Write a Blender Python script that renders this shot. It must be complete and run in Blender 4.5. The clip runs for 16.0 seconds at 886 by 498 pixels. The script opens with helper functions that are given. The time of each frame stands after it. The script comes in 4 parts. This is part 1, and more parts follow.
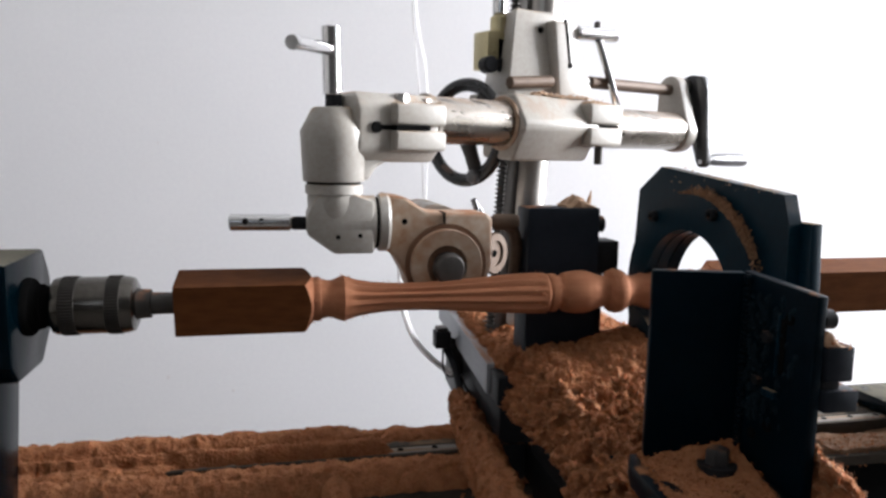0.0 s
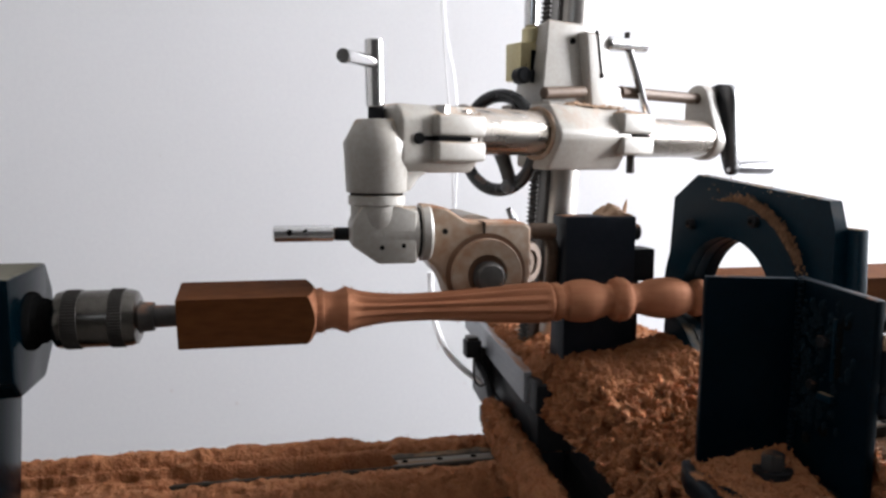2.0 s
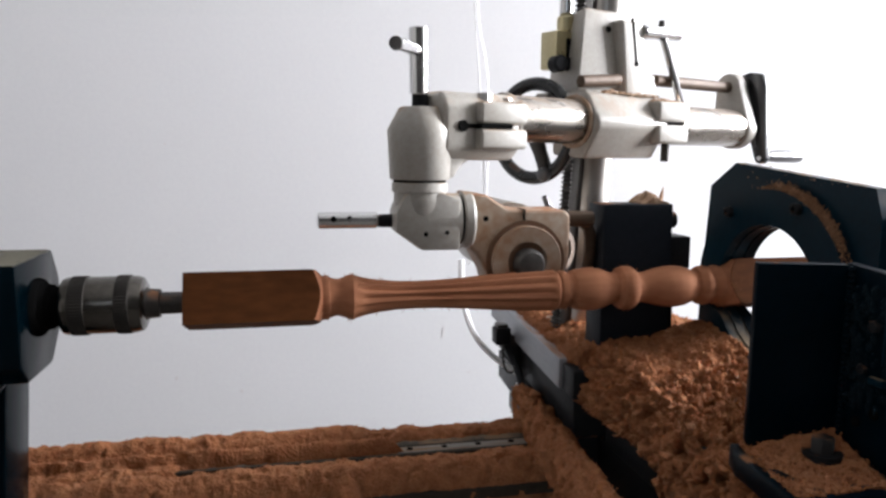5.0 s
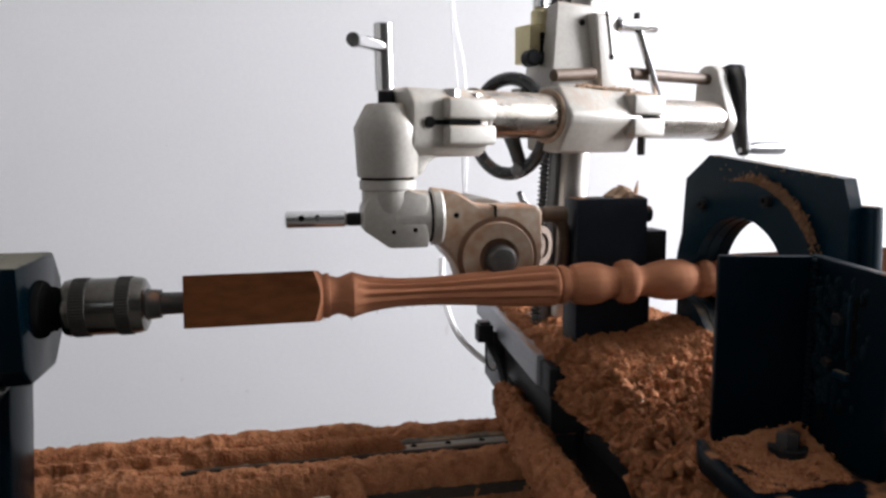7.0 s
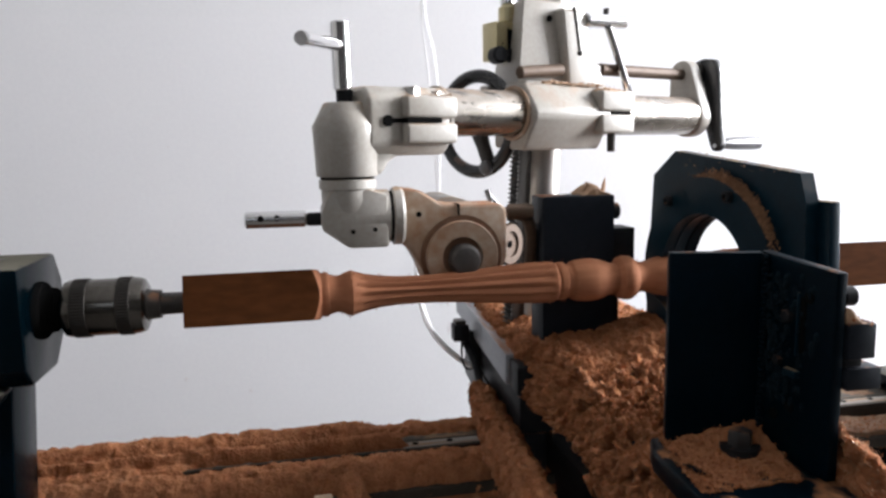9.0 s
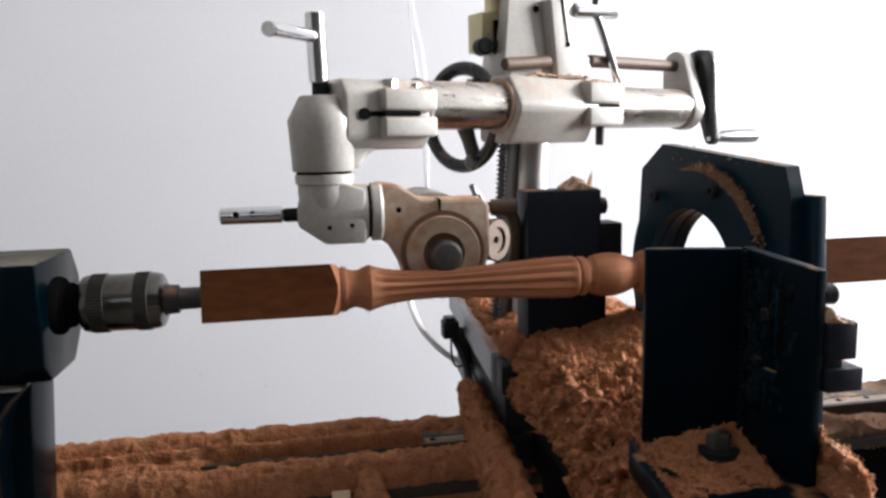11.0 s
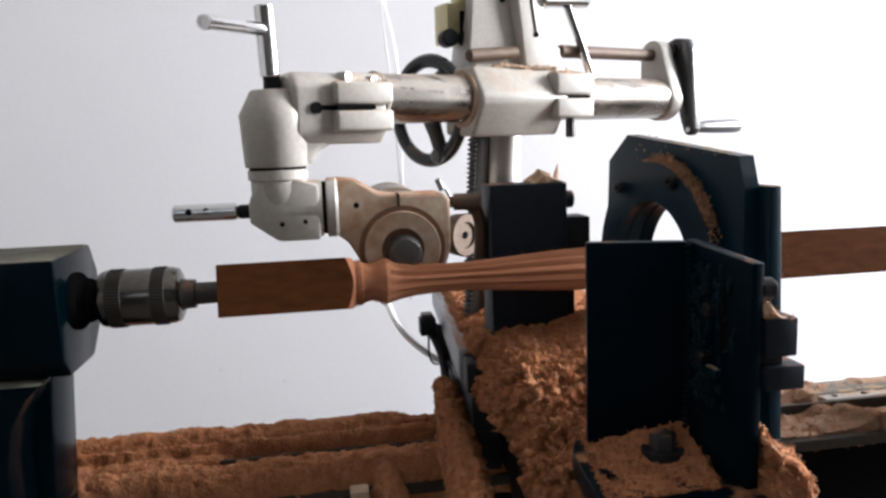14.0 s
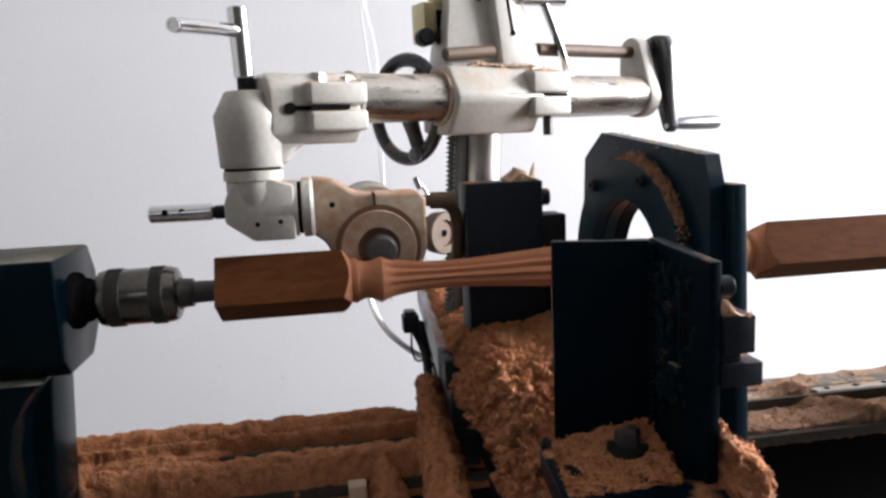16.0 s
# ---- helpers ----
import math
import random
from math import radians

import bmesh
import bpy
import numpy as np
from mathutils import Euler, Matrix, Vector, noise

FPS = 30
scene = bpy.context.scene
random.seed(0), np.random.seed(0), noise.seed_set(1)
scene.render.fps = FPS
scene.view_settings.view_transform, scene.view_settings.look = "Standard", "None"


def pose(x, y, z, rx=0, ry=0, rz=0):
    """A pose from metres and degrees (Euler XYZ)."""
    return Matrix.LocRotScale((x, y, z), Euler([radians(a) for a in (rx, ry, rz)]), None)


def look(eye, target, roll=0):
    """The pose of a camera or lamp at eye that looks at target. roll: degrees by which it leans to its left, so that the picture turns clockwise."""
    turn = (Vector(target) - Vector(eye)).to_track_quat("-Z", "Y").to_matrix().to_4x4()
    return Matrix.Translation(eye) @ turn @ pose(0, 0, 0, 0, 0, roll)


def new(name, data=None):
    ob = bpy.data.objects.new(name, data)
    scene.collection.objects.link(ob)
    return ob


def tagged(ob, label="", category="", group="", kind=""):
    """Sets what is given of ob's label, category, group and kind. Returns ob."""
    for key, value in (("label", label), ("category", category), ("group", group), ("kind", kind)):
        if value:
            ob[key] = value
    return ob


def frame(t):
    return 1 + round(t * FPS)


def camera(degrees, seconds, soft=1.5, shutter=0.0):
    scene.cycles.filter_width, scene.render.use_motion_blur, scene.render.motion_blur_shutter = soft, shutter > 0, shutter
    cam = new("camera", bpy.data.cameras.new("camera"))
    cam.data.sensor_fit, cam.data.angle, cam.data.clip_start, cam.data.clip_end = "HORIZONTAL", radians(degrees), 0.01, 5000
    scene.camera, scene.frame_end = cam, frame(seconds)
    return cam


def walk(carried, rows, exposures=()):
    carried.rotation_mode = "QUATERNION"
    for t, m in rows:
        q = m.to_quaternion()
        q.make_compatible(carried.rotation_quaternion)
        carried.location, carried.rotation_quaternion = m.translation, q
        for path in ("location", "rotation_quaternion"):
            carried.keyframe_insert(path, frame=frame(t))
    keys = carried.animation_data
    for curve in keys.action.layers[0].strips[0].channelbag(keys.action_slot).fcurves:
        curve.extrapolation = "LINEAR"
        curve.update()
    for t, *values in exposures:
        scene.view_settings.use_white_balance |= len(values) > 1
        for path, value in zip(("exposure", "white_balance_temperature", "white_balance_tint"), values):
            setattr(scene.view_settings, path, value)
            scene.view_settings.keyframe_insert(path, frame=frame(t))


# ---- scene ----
cam = camera(62.66, 16.0, soft=2.7, shutter=0.3)
# seconds, eye, yaw, pitch, roll
PATH = [
    (0.0, 0.1378, -1.0136, 1.2015, -12.64, -7.70, -0.95),
    (0.5, 0.1400, -1.0168, 1.1992, -12.68, -7.34, -0.48),
    (1.0, 0.1460, -1.0216, 1.1992, -12.62, -6.68, -0.17),
    (1.5, 0.1425, -1.0177, 1.2004, -12.71, -6.66, -0.32),
    (2.0, 0.1379, -1.0107, 1.2003, -12.42, -6.86, -0.38),
    (2.5, 0.1322, -1.0083, 1.1991, -12.17, -6.84, -0.65),
    (3.0, 0.1363, -1.0135, 1.1994, -12.42, -6.64, -0.46),
    (3.5, 0.1349, -1.0091, 1.1977, -11.93, -6.92, -0.47),
    (4.0, 0.1344, -1.0097, 1.1979, -12.06, -7.20, -0.59),
    (6.5, 0.1371, -1.0074, 1.1942, -12.00, -8.00, 0.04),
    (7.0, 0.1431, -1.0117, 1.1950, -11.71, -7.82, 0.45),
    (7.5, 0.1452, -1.0159, 1.1958, -11.70, -7.55, 0.78),
    (8.0, 0.1471, -1.0173, 1.1944, -11.66, -7.86, 0.79),
    (8.5, 0.1491, -1.0190, 1.1942, -11.34, -7.82, 0.76),
    (9.0, 0.1512, -1.0165, 1.1937, -11.34, -7.91, 1.05),
    (9.5, 0.1541, -1.0150, 1.1923, -11.34, -7.94, 1.23),
    (10.0, 0.1515, -1.0116, 1.1912, -10.94, -7.99, 1.19),
    (12.5, 0.1333, -0.9944, 1.1914, -10.21, -8.62, 1.19),
    (13.0, 0.1402, -0.9973, 1.1866, -9.91, -8.25, 1.11),
    (13.5, 0.1470, -1.0019, 1.1861, -9.05, -8.74, 1.70),
    (14.0, 0.1472, -0.9976, 1.1852, -8.98, -8.54, 1.99),
    (14.5, 0.1398, -0.9985, 1.1872, -8.89, -8.74, 1.98),
    (15.0, 0.1461, -1.0011, 1.1859, -9.20, -8.86, 2.19),
    (15.5, 0.1435, -1.0059, 1.1895, -9.40, -9.06, 2.44),
    (16.0, 0.1492, -1.0091, 1.1904, -9.17, -8.96, 2.38),
]
walk(cam, [(t, pose(x, y, z, 0, 0, yaw) @ pose(0, 0, 0, 90 + pitch, 0, 0) @ pose(0, 0, 0, 0, 0, -roll)) for t, x, y, z, yaw, pitch, roll in PATH],
     exposures=[(0.0, 0.02), (8.0, 0.03), (12.5, 0.2), (16.0, 0.2)])
# the carriage slides along the bed: seconds, metres
SLIDE = [(0.0, -0.0000), (0.5, 0.0151), (1.0, 0.0294), (1.5, 0.0428), (2.0, 0.0558), (2.5, 0.0678), (3.0, 0.0829), (3.5, 0.0965), (4.0, 0.1055), (6.5, 0.0779), (7.0, 0.0652), (7.5, 0.0516), (8.0, 0.0384), (8.5, 0.0259), (9.0, 0.0123), (9.5, -0.0011), (10.0, -0.0155), (12.5, -0.0842), (13.0, -0.0976), (13.5, -0.1090), (14.0, -0.1241), (14.5, -0.1367), (15.0, -0.1481), (15.5, -0.1521), (16.0, -0.1512)]
# the post turns one flute on between two passes: seconds, degrees about its axis
TURNS = [(0, 10.5), (4.7, 10.5), (4.85, 35), (5.05, 78), (15.72, 78), (15.8, 88), (15.9, 115), (16.0, 150)]
AXIS_Z = 0.993


# ---- light ----
world = bpy.data.worlds.new("sky")
scene.world = world
world.use_nodes = True
wn = world.node_tree
sky = wn.nodes.new("ShaderNodeTexSky")
sky.sky_type, sky.sun_disc = "NISHITA", False
sky.sun_elevation, sky.sun_rotation = radians(40), radians(70)
wn.links.new(sky.outputs[0], wn.nodes["Background"].inputs[0])
wn.nodes["Background"].inputs[1].default_value = 0.12


def window_light(name, at, target, wide, high, power, colour):
    data = bpy.data.lights.new(name, "AREA")
    data.shape, data.size, data.size_y = "RECTANGLE", wide, high
    data.energy, data.color = power, colour
    ob = new(name, data)
    ob.matrix_world = look(at, target)
    return ob


window_light("window_daylight", (5.18, 0.05, 2.4), (0.0, 0.05, 1.4), 1.95, 2.1, 835, (0.945, 0.952, 1.0))
window_light("doorway_daylight", (5.22, -2.55, 1.06), (0.0, -2.55, 1.06), 1.3, 2.0, 15, (0.98, 0.98, 1.0))
window_light("high_window_daylight", (-1.4, -6.02, 3.1), (-1.4, 0.0, 3.1), 1.7, 0.85, 5, (0.96, 0.98, 1.0))


# ---- materials ----
def material(name, colour, second=None, rough=0.5, metal=0.0, grain=60.0, coarse=6.0, mix=0.5, bump=0.15, bump_size=0.002,
             stretch=(1, 1, 1), dust=0.0, spread=0.12, coat=0.0, per_piece=0.0, dust_colour=(0.30, 0.135, 0.062)):
    """A procedural surface: two scales of variation, fine relief, and wood dust lying on what faces up."""
    m = bpy.data.materials.new(name)
    m.use_nodes = True
    nt = m.node_tree
    n, l = nt.nodes, nt.links
    b = n["Principled BSDF"]
    b.inputs["Metallic"].default_value = metal
    b.inputs["Coat Weight"].default_value = coat
    co = n.new("ShaderNodeTexCoord")
    mp = n.new("ShaderNodeMapping")
    mp.inputs["Scale"].default_value = stretch
    l.new(co.outputs["Object"], mp.inputs["Vector"])

    def tex(scale, detail=5.0):
        t = n.new("ShaderNodeTexNoise")
        t.inputs["Scale"].default_value, t.inputs["Detail"].default_value = scale, detail
        l.new(mp.outputs[0], t.inputs["Vector"])
        return t

    fine, wide = tex(grain), tex(coarse)
    add = n.new("ShaderNodeMath")
    add.operation = "ADD"
    l.new(fine.outputs[0], add.inputs[0])
    l.new(wide.outputs[0], add.inputs[1])
    ramp = n.new("ShaderNodeMapRange")
    ramp.inputs[1].default_value, ramp.inputs[2].default_value = 1 - mix, 1 + mix
    l.new(add.outputs[0], ramp.inputs[0])
    mixc = n.new("ShaderNodeMix")
    mixc.data_type = "RGBA"
    second = second or tuple(c * 0.7 for c in colour)
    mixc.inputs[6].default_value, mixc.inputs[7].default_value = (*second, 1), (*colour, 1)
    l.new(ramp.outputs[0], mixc.inputs[0])
    out = mixc.outputs[2]
    ro = n.new("ShaderNodeMapRange")
    ro.inputs[3].default_value, ro.inputs[4].default_value = max(0.02, rough - spread), min(1, rough + spread)
    l.new(wide.outputs[0], ro.inputs[0])
    rough_out = ro.outputs[0]
    if dust:
        geo = n.new("ShaderNodeNewGeometry")
        sep = n.new("ShaderNodeSeparateXYZ")
        l.new(geo.outputs["Normal"], sep.inputs[0])
        up = n.new("ShaderNodeMapRange")
        up.inputs[1].default_value, up.inputs[2].default_value = 0.25, 0.95
        l.new(sep.outputs[2], up.inputs[0])
        dn = tex(28, 8)
        dr = n.new("ShaderNodeMapRange")
        dr.inputs[1].default_value, dr.inputs[2].default_value = 0.62 - 0.3 * dust, 0.75 - 0.25 * dust
        l.new(dn.outputs[0], dr.inputs[0])
        mul = n.new("ShaderNodeMath")
        mul.operation = "MULTIPLY"
        l.new(up.outputs[0], mul.inputs[0])
        l.new(dr.outputs[0], mul.inputs[1])
        md = n.new("ShaderNodeMix")
        md.data_type = "RGBA"
        md.inputs[7].default_value = (*dust_colour, 1)
        l.new(mul.outputs[0], md.inputs[0])
        l.new(out, md.inputs[6])
        out = md.outputs[2]
        mr = n.new("ShaderNodeMix")
        l.new(mul.outputs[0], mr.inputs[0])
        l.new(rough_out, mr.inputs[2])
        mr.inputs[3].default_value = 0.9
        rough_out = mr.outputs[0]
        inv = n.new("ShaderNodeMath")
        inv.operation = "MULTIPLY_ADD"
        l.new(mul.outputs[0], inv.inputs[0])
        inv.inputs[1].default_value, inv.inputs[2].default_value = -metal, metal
        l.new(inv.outputs[0], b.inputs["Metallic"])
    if per_piece:
        geo2 = n.new("ShaderNodeNewGeometry")
        hsv = n.new("ShaderNodeHueSaturation")
        pr = n.new("ShaderNodeMapRange")
        pr.inputs[3].default_value, pr.inputs[4].default_value = 1 - per_piece, 1 + per_piece
        l.new(geo2.outputs["Random Per Island"], pr.inputs[0])
        l.new(pr.outputs[0], hsv.inputs["Value"])
        l.new(out, hsv.inputs["Color"])
        out = hsv.outputs[0]
    l.new(out, b.inputs["Base Color"])
    l.new(rough_out, b.inputs["Roughness"])
    if bump:
        bp = n.new("ShaderNodeBump")
        bp.inputs["Strength"].default_value, bp.inputs["Distance"].default_value = bump, bump_size
        l.new(fine.outputs[0], bp.inputs["Height"])
        l.new(bp.outputs[0], b.inputs["Normal"])
    return m


GRIP_STEEL = material("grip_steel", (0.13, 0.13, 0.135), (0.09, 0.09, 0.095), 0.3, 0.6, grain=150, coarse=14, bump=0.03)
CHUCK_STEEL = material("chuck_steel", (0.18, 0.168, 0.152), (0.075, 0.068, 0.06), 0.2, 1.0, grain=180, coarse=16, bump=0.06)
RUSTY = material("rusty_steel", (0.135, 0.088, 0.058), (0.07, 0.044, 0.029), 0.6, 0.3, grain=120, coarse=30, stretch=(0.4, 1, 1), bump=0.2)
PLASTER = material("white_plaster", (0.80, 0.80, 0.81), (0.74, 0.74, 0.76), 0.85, grain=90, coarse=1.3, mix=0.5, bump=0.06, bump_size=0.001)
CEILING = material("ceiling_paint", (0.55, 0.55, 0.54), (0.47, 0.47, 0.46), 0.9, grain=60, coarse=1)
CEMENT = material("grey_cement", (0.06, 0.057, 0.054), (0.04, 0.038, 0.036), 0.9, grain=40, coarse=2, bump=0.3)
CONCRETE = material("concrete_floor", (0.10, 0.09, 0.08), (0.06, 0.054, 0.05), 0.85, grain=40, coarse=2.5, bump=0.3)
FRAME_PAINT = material("window_paint", (0.7, 0.7, 0.68), (0.6, 0.6, 0.58), 0.5)
SMUDGE = material("wall_smudge", (0.72, 0.70, 0.70), (0.76, 0.74, 0.75), 0.9, grain=300, coarse=80)
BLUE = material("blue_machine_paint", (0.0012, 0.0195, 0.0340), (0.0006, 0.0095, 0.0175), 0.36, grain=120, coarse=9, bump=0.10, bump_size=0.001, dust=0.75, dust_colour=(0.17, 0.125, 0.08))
# Darker copy of BLUE with less dust; shade is put into the colour.
BLUE_SHADED = material("shaded_blue_paint", (0.0004, 0.0068, 0.0128), (0.0002, 0.0026, 0.0052), 0.36, grain=120, coarse=9, bump=0.10, bump_size=0.001, dust=0.12)
CREAM = material("cream_machine_paint", (0.425, 0.41, 0.38), (0.33, 0.295, 0.25), 0.42, grain=150, coarse=11, mix=0.42, bump=0.1, bump_size=0.0008, dust=0.5, dust_colour=(0.36, 0.25, 0.165))
CREAM_DUSTY = material("dusty_cream_paint", (0.44, 0.36, 0.28), (0.30, 0.165, 0.092), 0.65, grain=70, coarse=22, mix=0.3, bump=0.15, bump_size=0.001, dust=0.7)
CHROME = material("chrome", (0.72, 0.72, 0.73), (0.6, 0.59, 0.58), 0.12, 1.0, grain=200, coarse=12, spread=0.06, bump=0.02)
STEEL = material("ground_steel", (0.56, 0.54, 0.51), (0.40, 0.37, 0.34), 0.33, 1.0, grain=160, coarse=14, stretch=(0.3, 3, 3), bump=0.04, dust=0.6)
DARK_STEEL = material("dark_steel", (0.07, 0.065, 0.06), (0.04, 0.037, 0.035), 0.45, 0.6, grain=140, coarse=14, bump=0.1, dust=0.25)
KNURL = material("knurled_steel", (0.06, 0.055, 0.05), (0.028, 0.025, 0.023), 0.5, 0.85, grain=700, coarse=30, bump=0.6, bump_size=0.001)
BLACK = material("black_paint", (0.022, 0.023, 0.026), (0.014, 0.014, 0.015), 0.4, grain=120, coarse=12, bump=0.1, dust=0.2)
SLATE = material("dark_plate", (0.016, 0.020, 0.027), (0.009, 0.012, 0.017), 0.5, grain=110, coarse=11, bump=0.12, dust=0.4)
# Near-black for holes and gaps; also stands for shade in and under the bed.
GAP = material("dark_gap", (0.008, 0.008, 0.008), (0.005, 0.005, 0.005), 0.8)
BRASS = material("brass", (0.62, 0.56, 0.36), (0.5, 0.42, 0.24), 0.3, 0.85, grain=200, coarse=20, bump=0.05, dust=0.2)
SADDLE_GREY = material("grey_machined_plate", (0.32, 0.335, 0.36), (0.23, 0.24, 0.26), 0.45, 0.2, grain=160, coarse=10, stretch=(1, 0.2, 1), bump=0.08, dust=0.7)
HOSE = material("translucent_hose", (0.86, 0.86, 0.86), (0.80, 0.80, 0.80), 0.35, grain=60, coarse=8, bump=0)
# For the unseen west wall, kept pale to bounce light onto left sides.
WEST = material("bounce_wall_paint", (0.52, 0.51, 0.49), (0.44, 0.43, 0.41), 0.9, grain=40, coarse=2, bump=0.3)
CRANK_PAINT = material("glossy_black_paint", (0.020, 0.021, 0.023), (0.012, 0.012, 0.013), 0.25, grain=120, coarse=12, bump=0.05, dust=0.15)
RIM_DUST = material("rim_dust", (0.40, 0.22, 0.12), (0.25, 0.12, 0.06), 0.95, grain=260, coarse=45, bump=0.4, bump_size=0.002, per_piece=0.2)
DRY_BED = material("dry_bed_dust", (0.24, 0.132, 0.072), (0.13, 0.066, 0.035), 0.95, grain=240, coarse=28, mix=0.4, bump=0.6, bump_size=0.004)
DUSTY_BLOCK = material("dusty_dark_steel", (0.026, 0.022, 0.020), (0.012, 0.012, 0.013), 0.6, grain=110, coarse=24, bump=0.12, dust=0.6)
NOSE = material("worn_spindle_steel", (0.12, 0.112, 0.108), (0.07, 0.064, 0.06), 0.5, 0.5, grain=140, coarse=14, bump=0.1)
TUBE = material("filmed_steel_tube", (0.40, 0.375, 0.345), (0.26, 0.235, 0.205), 0.27, 1.0, grain=160, coarse=14, stretch=(0.3, 3, 3), bump=0.04, dust=0.7, dust_colour=(0.28, 0.215, 0.165))
PALE_DUST = material("dry_pale_dust", (0.47, 0.33, 0.225), (0.33, 0.19, 0.11), 0.95, grain=260, coarse=45, bump=0.5, bump_size=0.003)
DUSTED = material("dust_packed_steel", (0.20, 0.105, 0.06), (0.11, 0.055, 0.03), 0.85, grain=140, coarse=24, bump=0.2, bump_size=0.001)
# Machine blue with the headstock's shade darkened into it; pale dust on top.
HEAD_BLUE_SHADED = material("shaded_headstock_paint", (0.0005, 0.0046, 0.0074), (0.0003, 0.0024, 0.0040), 0.22, grain=60, coarse=9, bump=0.04, bump_size=0.0006, spread=0.08, dust=1.0, dust_colour=(0.12, 0.112, 0.088))
hose_shader = HOSE.node_tree.nodes["Principled BSDF"]
hose_shader.inputs["Subsurface Weight"].default_value, hose_shader.inputs["Subsurface Scale"].default_value = 1.0, 0.02
hose_shader.inputs["Subsurface Radius"].default_value = (1.0, 1.0, 1.0)
GUIDE = material("dull_guide_steel", (0.27, 0.255, 0.235), (0.18, 0.168, 0.15), 0.7, 0.1, grain=160, coarse=14, stretch=(0.3, 3, 3), bump=0.04, dust=0.45, dust_colour=(0.22, 0.14, 0.085))
OLD_WOOD = material("handled_wood", (0.155, 0.056, 0.019), (0.050, 0.0160, 0.0060), 0.72, grain=110, coarse=9, mix=0.55, stretch=(0.30, 1, 1), bump=0.2, bump_size=0.0008)
POST_WOOD = material("red_brown_wood", (0.45, 0.195, 0.103), (0.30, 0.115, 0.058), 0.72, grain=130, coarse=26, mix=0.42, stretch=(0.12, 1, 1), bump=0.25, bump_size=0.0008)
DUST = material("sawdust", (0.415, 0.180, 0.086), (0.235, 0.091, 0.041), 0.95, grain=240, coarse=50, mix=0.36, bump=0.8, bump_size=0.005)
CHIPS = material("wood_chips", (0.37, 0.152, 0.070), (0.23, 0.088, 0.038), 0.95, grain=150, coarse=30, mix=0.5, bump=0.2, per_piece=0.25)
CAKED = material("caked_dust", (0.006, 0.015, 0.021), (0.002, 0.007, 0.011), 0.8, grain=300, coarse=60)
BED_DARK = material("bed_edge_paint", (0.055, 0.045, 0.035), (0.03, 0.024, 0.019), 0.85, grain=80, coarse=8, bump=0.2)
BED_PAINT = material("bed_paint", (0.10, 0.092, 0.08), (0.05, 0.045, 0.038), 0.85, grain=80, coarse=8, bump=0.2, dust=0.5, dust_colour=(0.20, 0.135, 0.085))


for m in (DUST, CHIPS):
    soft = m.node_tree.nodes["Principled BSDF"]
    soft.inputs["Subsurface Weight"].default_value, soft.inputs["Subsurface Scale"].default_value = 0.35, 0.004
    soft.inputs["Subsurface Radius"].default_value = (1.0, 0.6, 0.4)
OLD_WOOD.node_tree.nodes["Principled BSDF"].inputs["Specular IOR Level"].default_value = 0.05
for m in (DUST, CHIPS, POST_WOOD, BED_DARK, BED_PAINT, GUIDE, HOSE):
    m.node_tree.nodes["Principled BSDF"].inputs["Specular IOR Level"].default_value = 0.12
HEAD_BLUE_SHADED.node_tree.nodes["Principled BSDF"].inputs["Specular IOR Level"].default_value = 0.09
BLUE.node_tree.nodes["Principled BSDF"].inputs["Specular IOR Level"].default_value = 0.15
for m in (BLUE_SHADED, BLACK):
    m.node_tree.nodes["Principled BSDF"].inputs["Specular IOR Level"].default_value = 0.06
for m in (SLATE, CAKED):
    m.node_tree.nodes["Principled BSDF"].inputs["Specular IOR Level"].default_value = 0.1
GAP.node_tree.nodes["Principled BSDF"].inputs["Specular IOR Level"].default_value = 0.0


# ---- building helpers ----
def root(name, at, label, category, group="", kind=""):
    ob = new(name)
    ob.location = at
    ob.empty_display_size = 0.05
    return tagged(ob, label, category, group, kind)


def part(name, bm, mat, parent, label="", sharp=35):
    """Links a bmesh in world places as one mesh under its thing (or under a part of it)."""
    top = parent
    while top.parent:
        top = top.parent
    bmesh.ops.translate(bm, verts=bm.verts, vec=-top.location)
    ob = mesh(name, bm, mat, sharp)
    ob.parent = parent
    return tagged(ob, label)


def mesh(name, bm, mat, sharp=35):
    bmesh.ops.recalc_face_normals(bm, faces=bm.faces)
    me = bpy.data.meshes.new(name)
    bm.to_mesh(me)
    bm.free()
    me.materials.append(mat)
    if sharp:
        for p in me.polygons:
            p.use_smooth = True
        me.set_sharp_from_angle(angle=radians(sharp))
    return new(name, me)


def single(name, bm, mat, at, label, category, group="", kind="", sharp=35):
    """A thing of one mesh, with its origin at its base."""
    bmesh.ops.translate(bm, verts=bm.verts, vec=-Vector(at))
    ob = mesh(name, bm, mat, sharp)
    ob.location = at
    return tagged(ob, label, category, group, kind)


def join(bm, other):
    me = bpy.data.meshes.new("tmp")
    other.to_mesh(me)
    other.free()
    bm.from_mesh(me)
    bpy.data.meshes.remove(me)
    return bm


def box(x0, x1, y0, y1, z0, z1, bevel=0.002, seg=2, m=None):
    bm = bmesh.new()
    bmesh.ops.create_cube(bm, size=1)
    bmesh.ops.scale(bm, verts=bm.verts, vec=(x1 - x0, y1 - y0, z1 - z0))
    bmesh.ops.translate(bm, verts=bm.verts, vec=((x0 + x1) / 2, (y0 + y1) / 2, (z0 + z1) / 2))
    if bevel:
        bmesh.ops.bevel(bm, geom=bm.edges[:], offset=bevel, segments=seg, affect="EDGES", profile=0.5)
    if m:
        bmesh.ops.transform(bm, matrix=m, verts=bm.verts)
    return bm


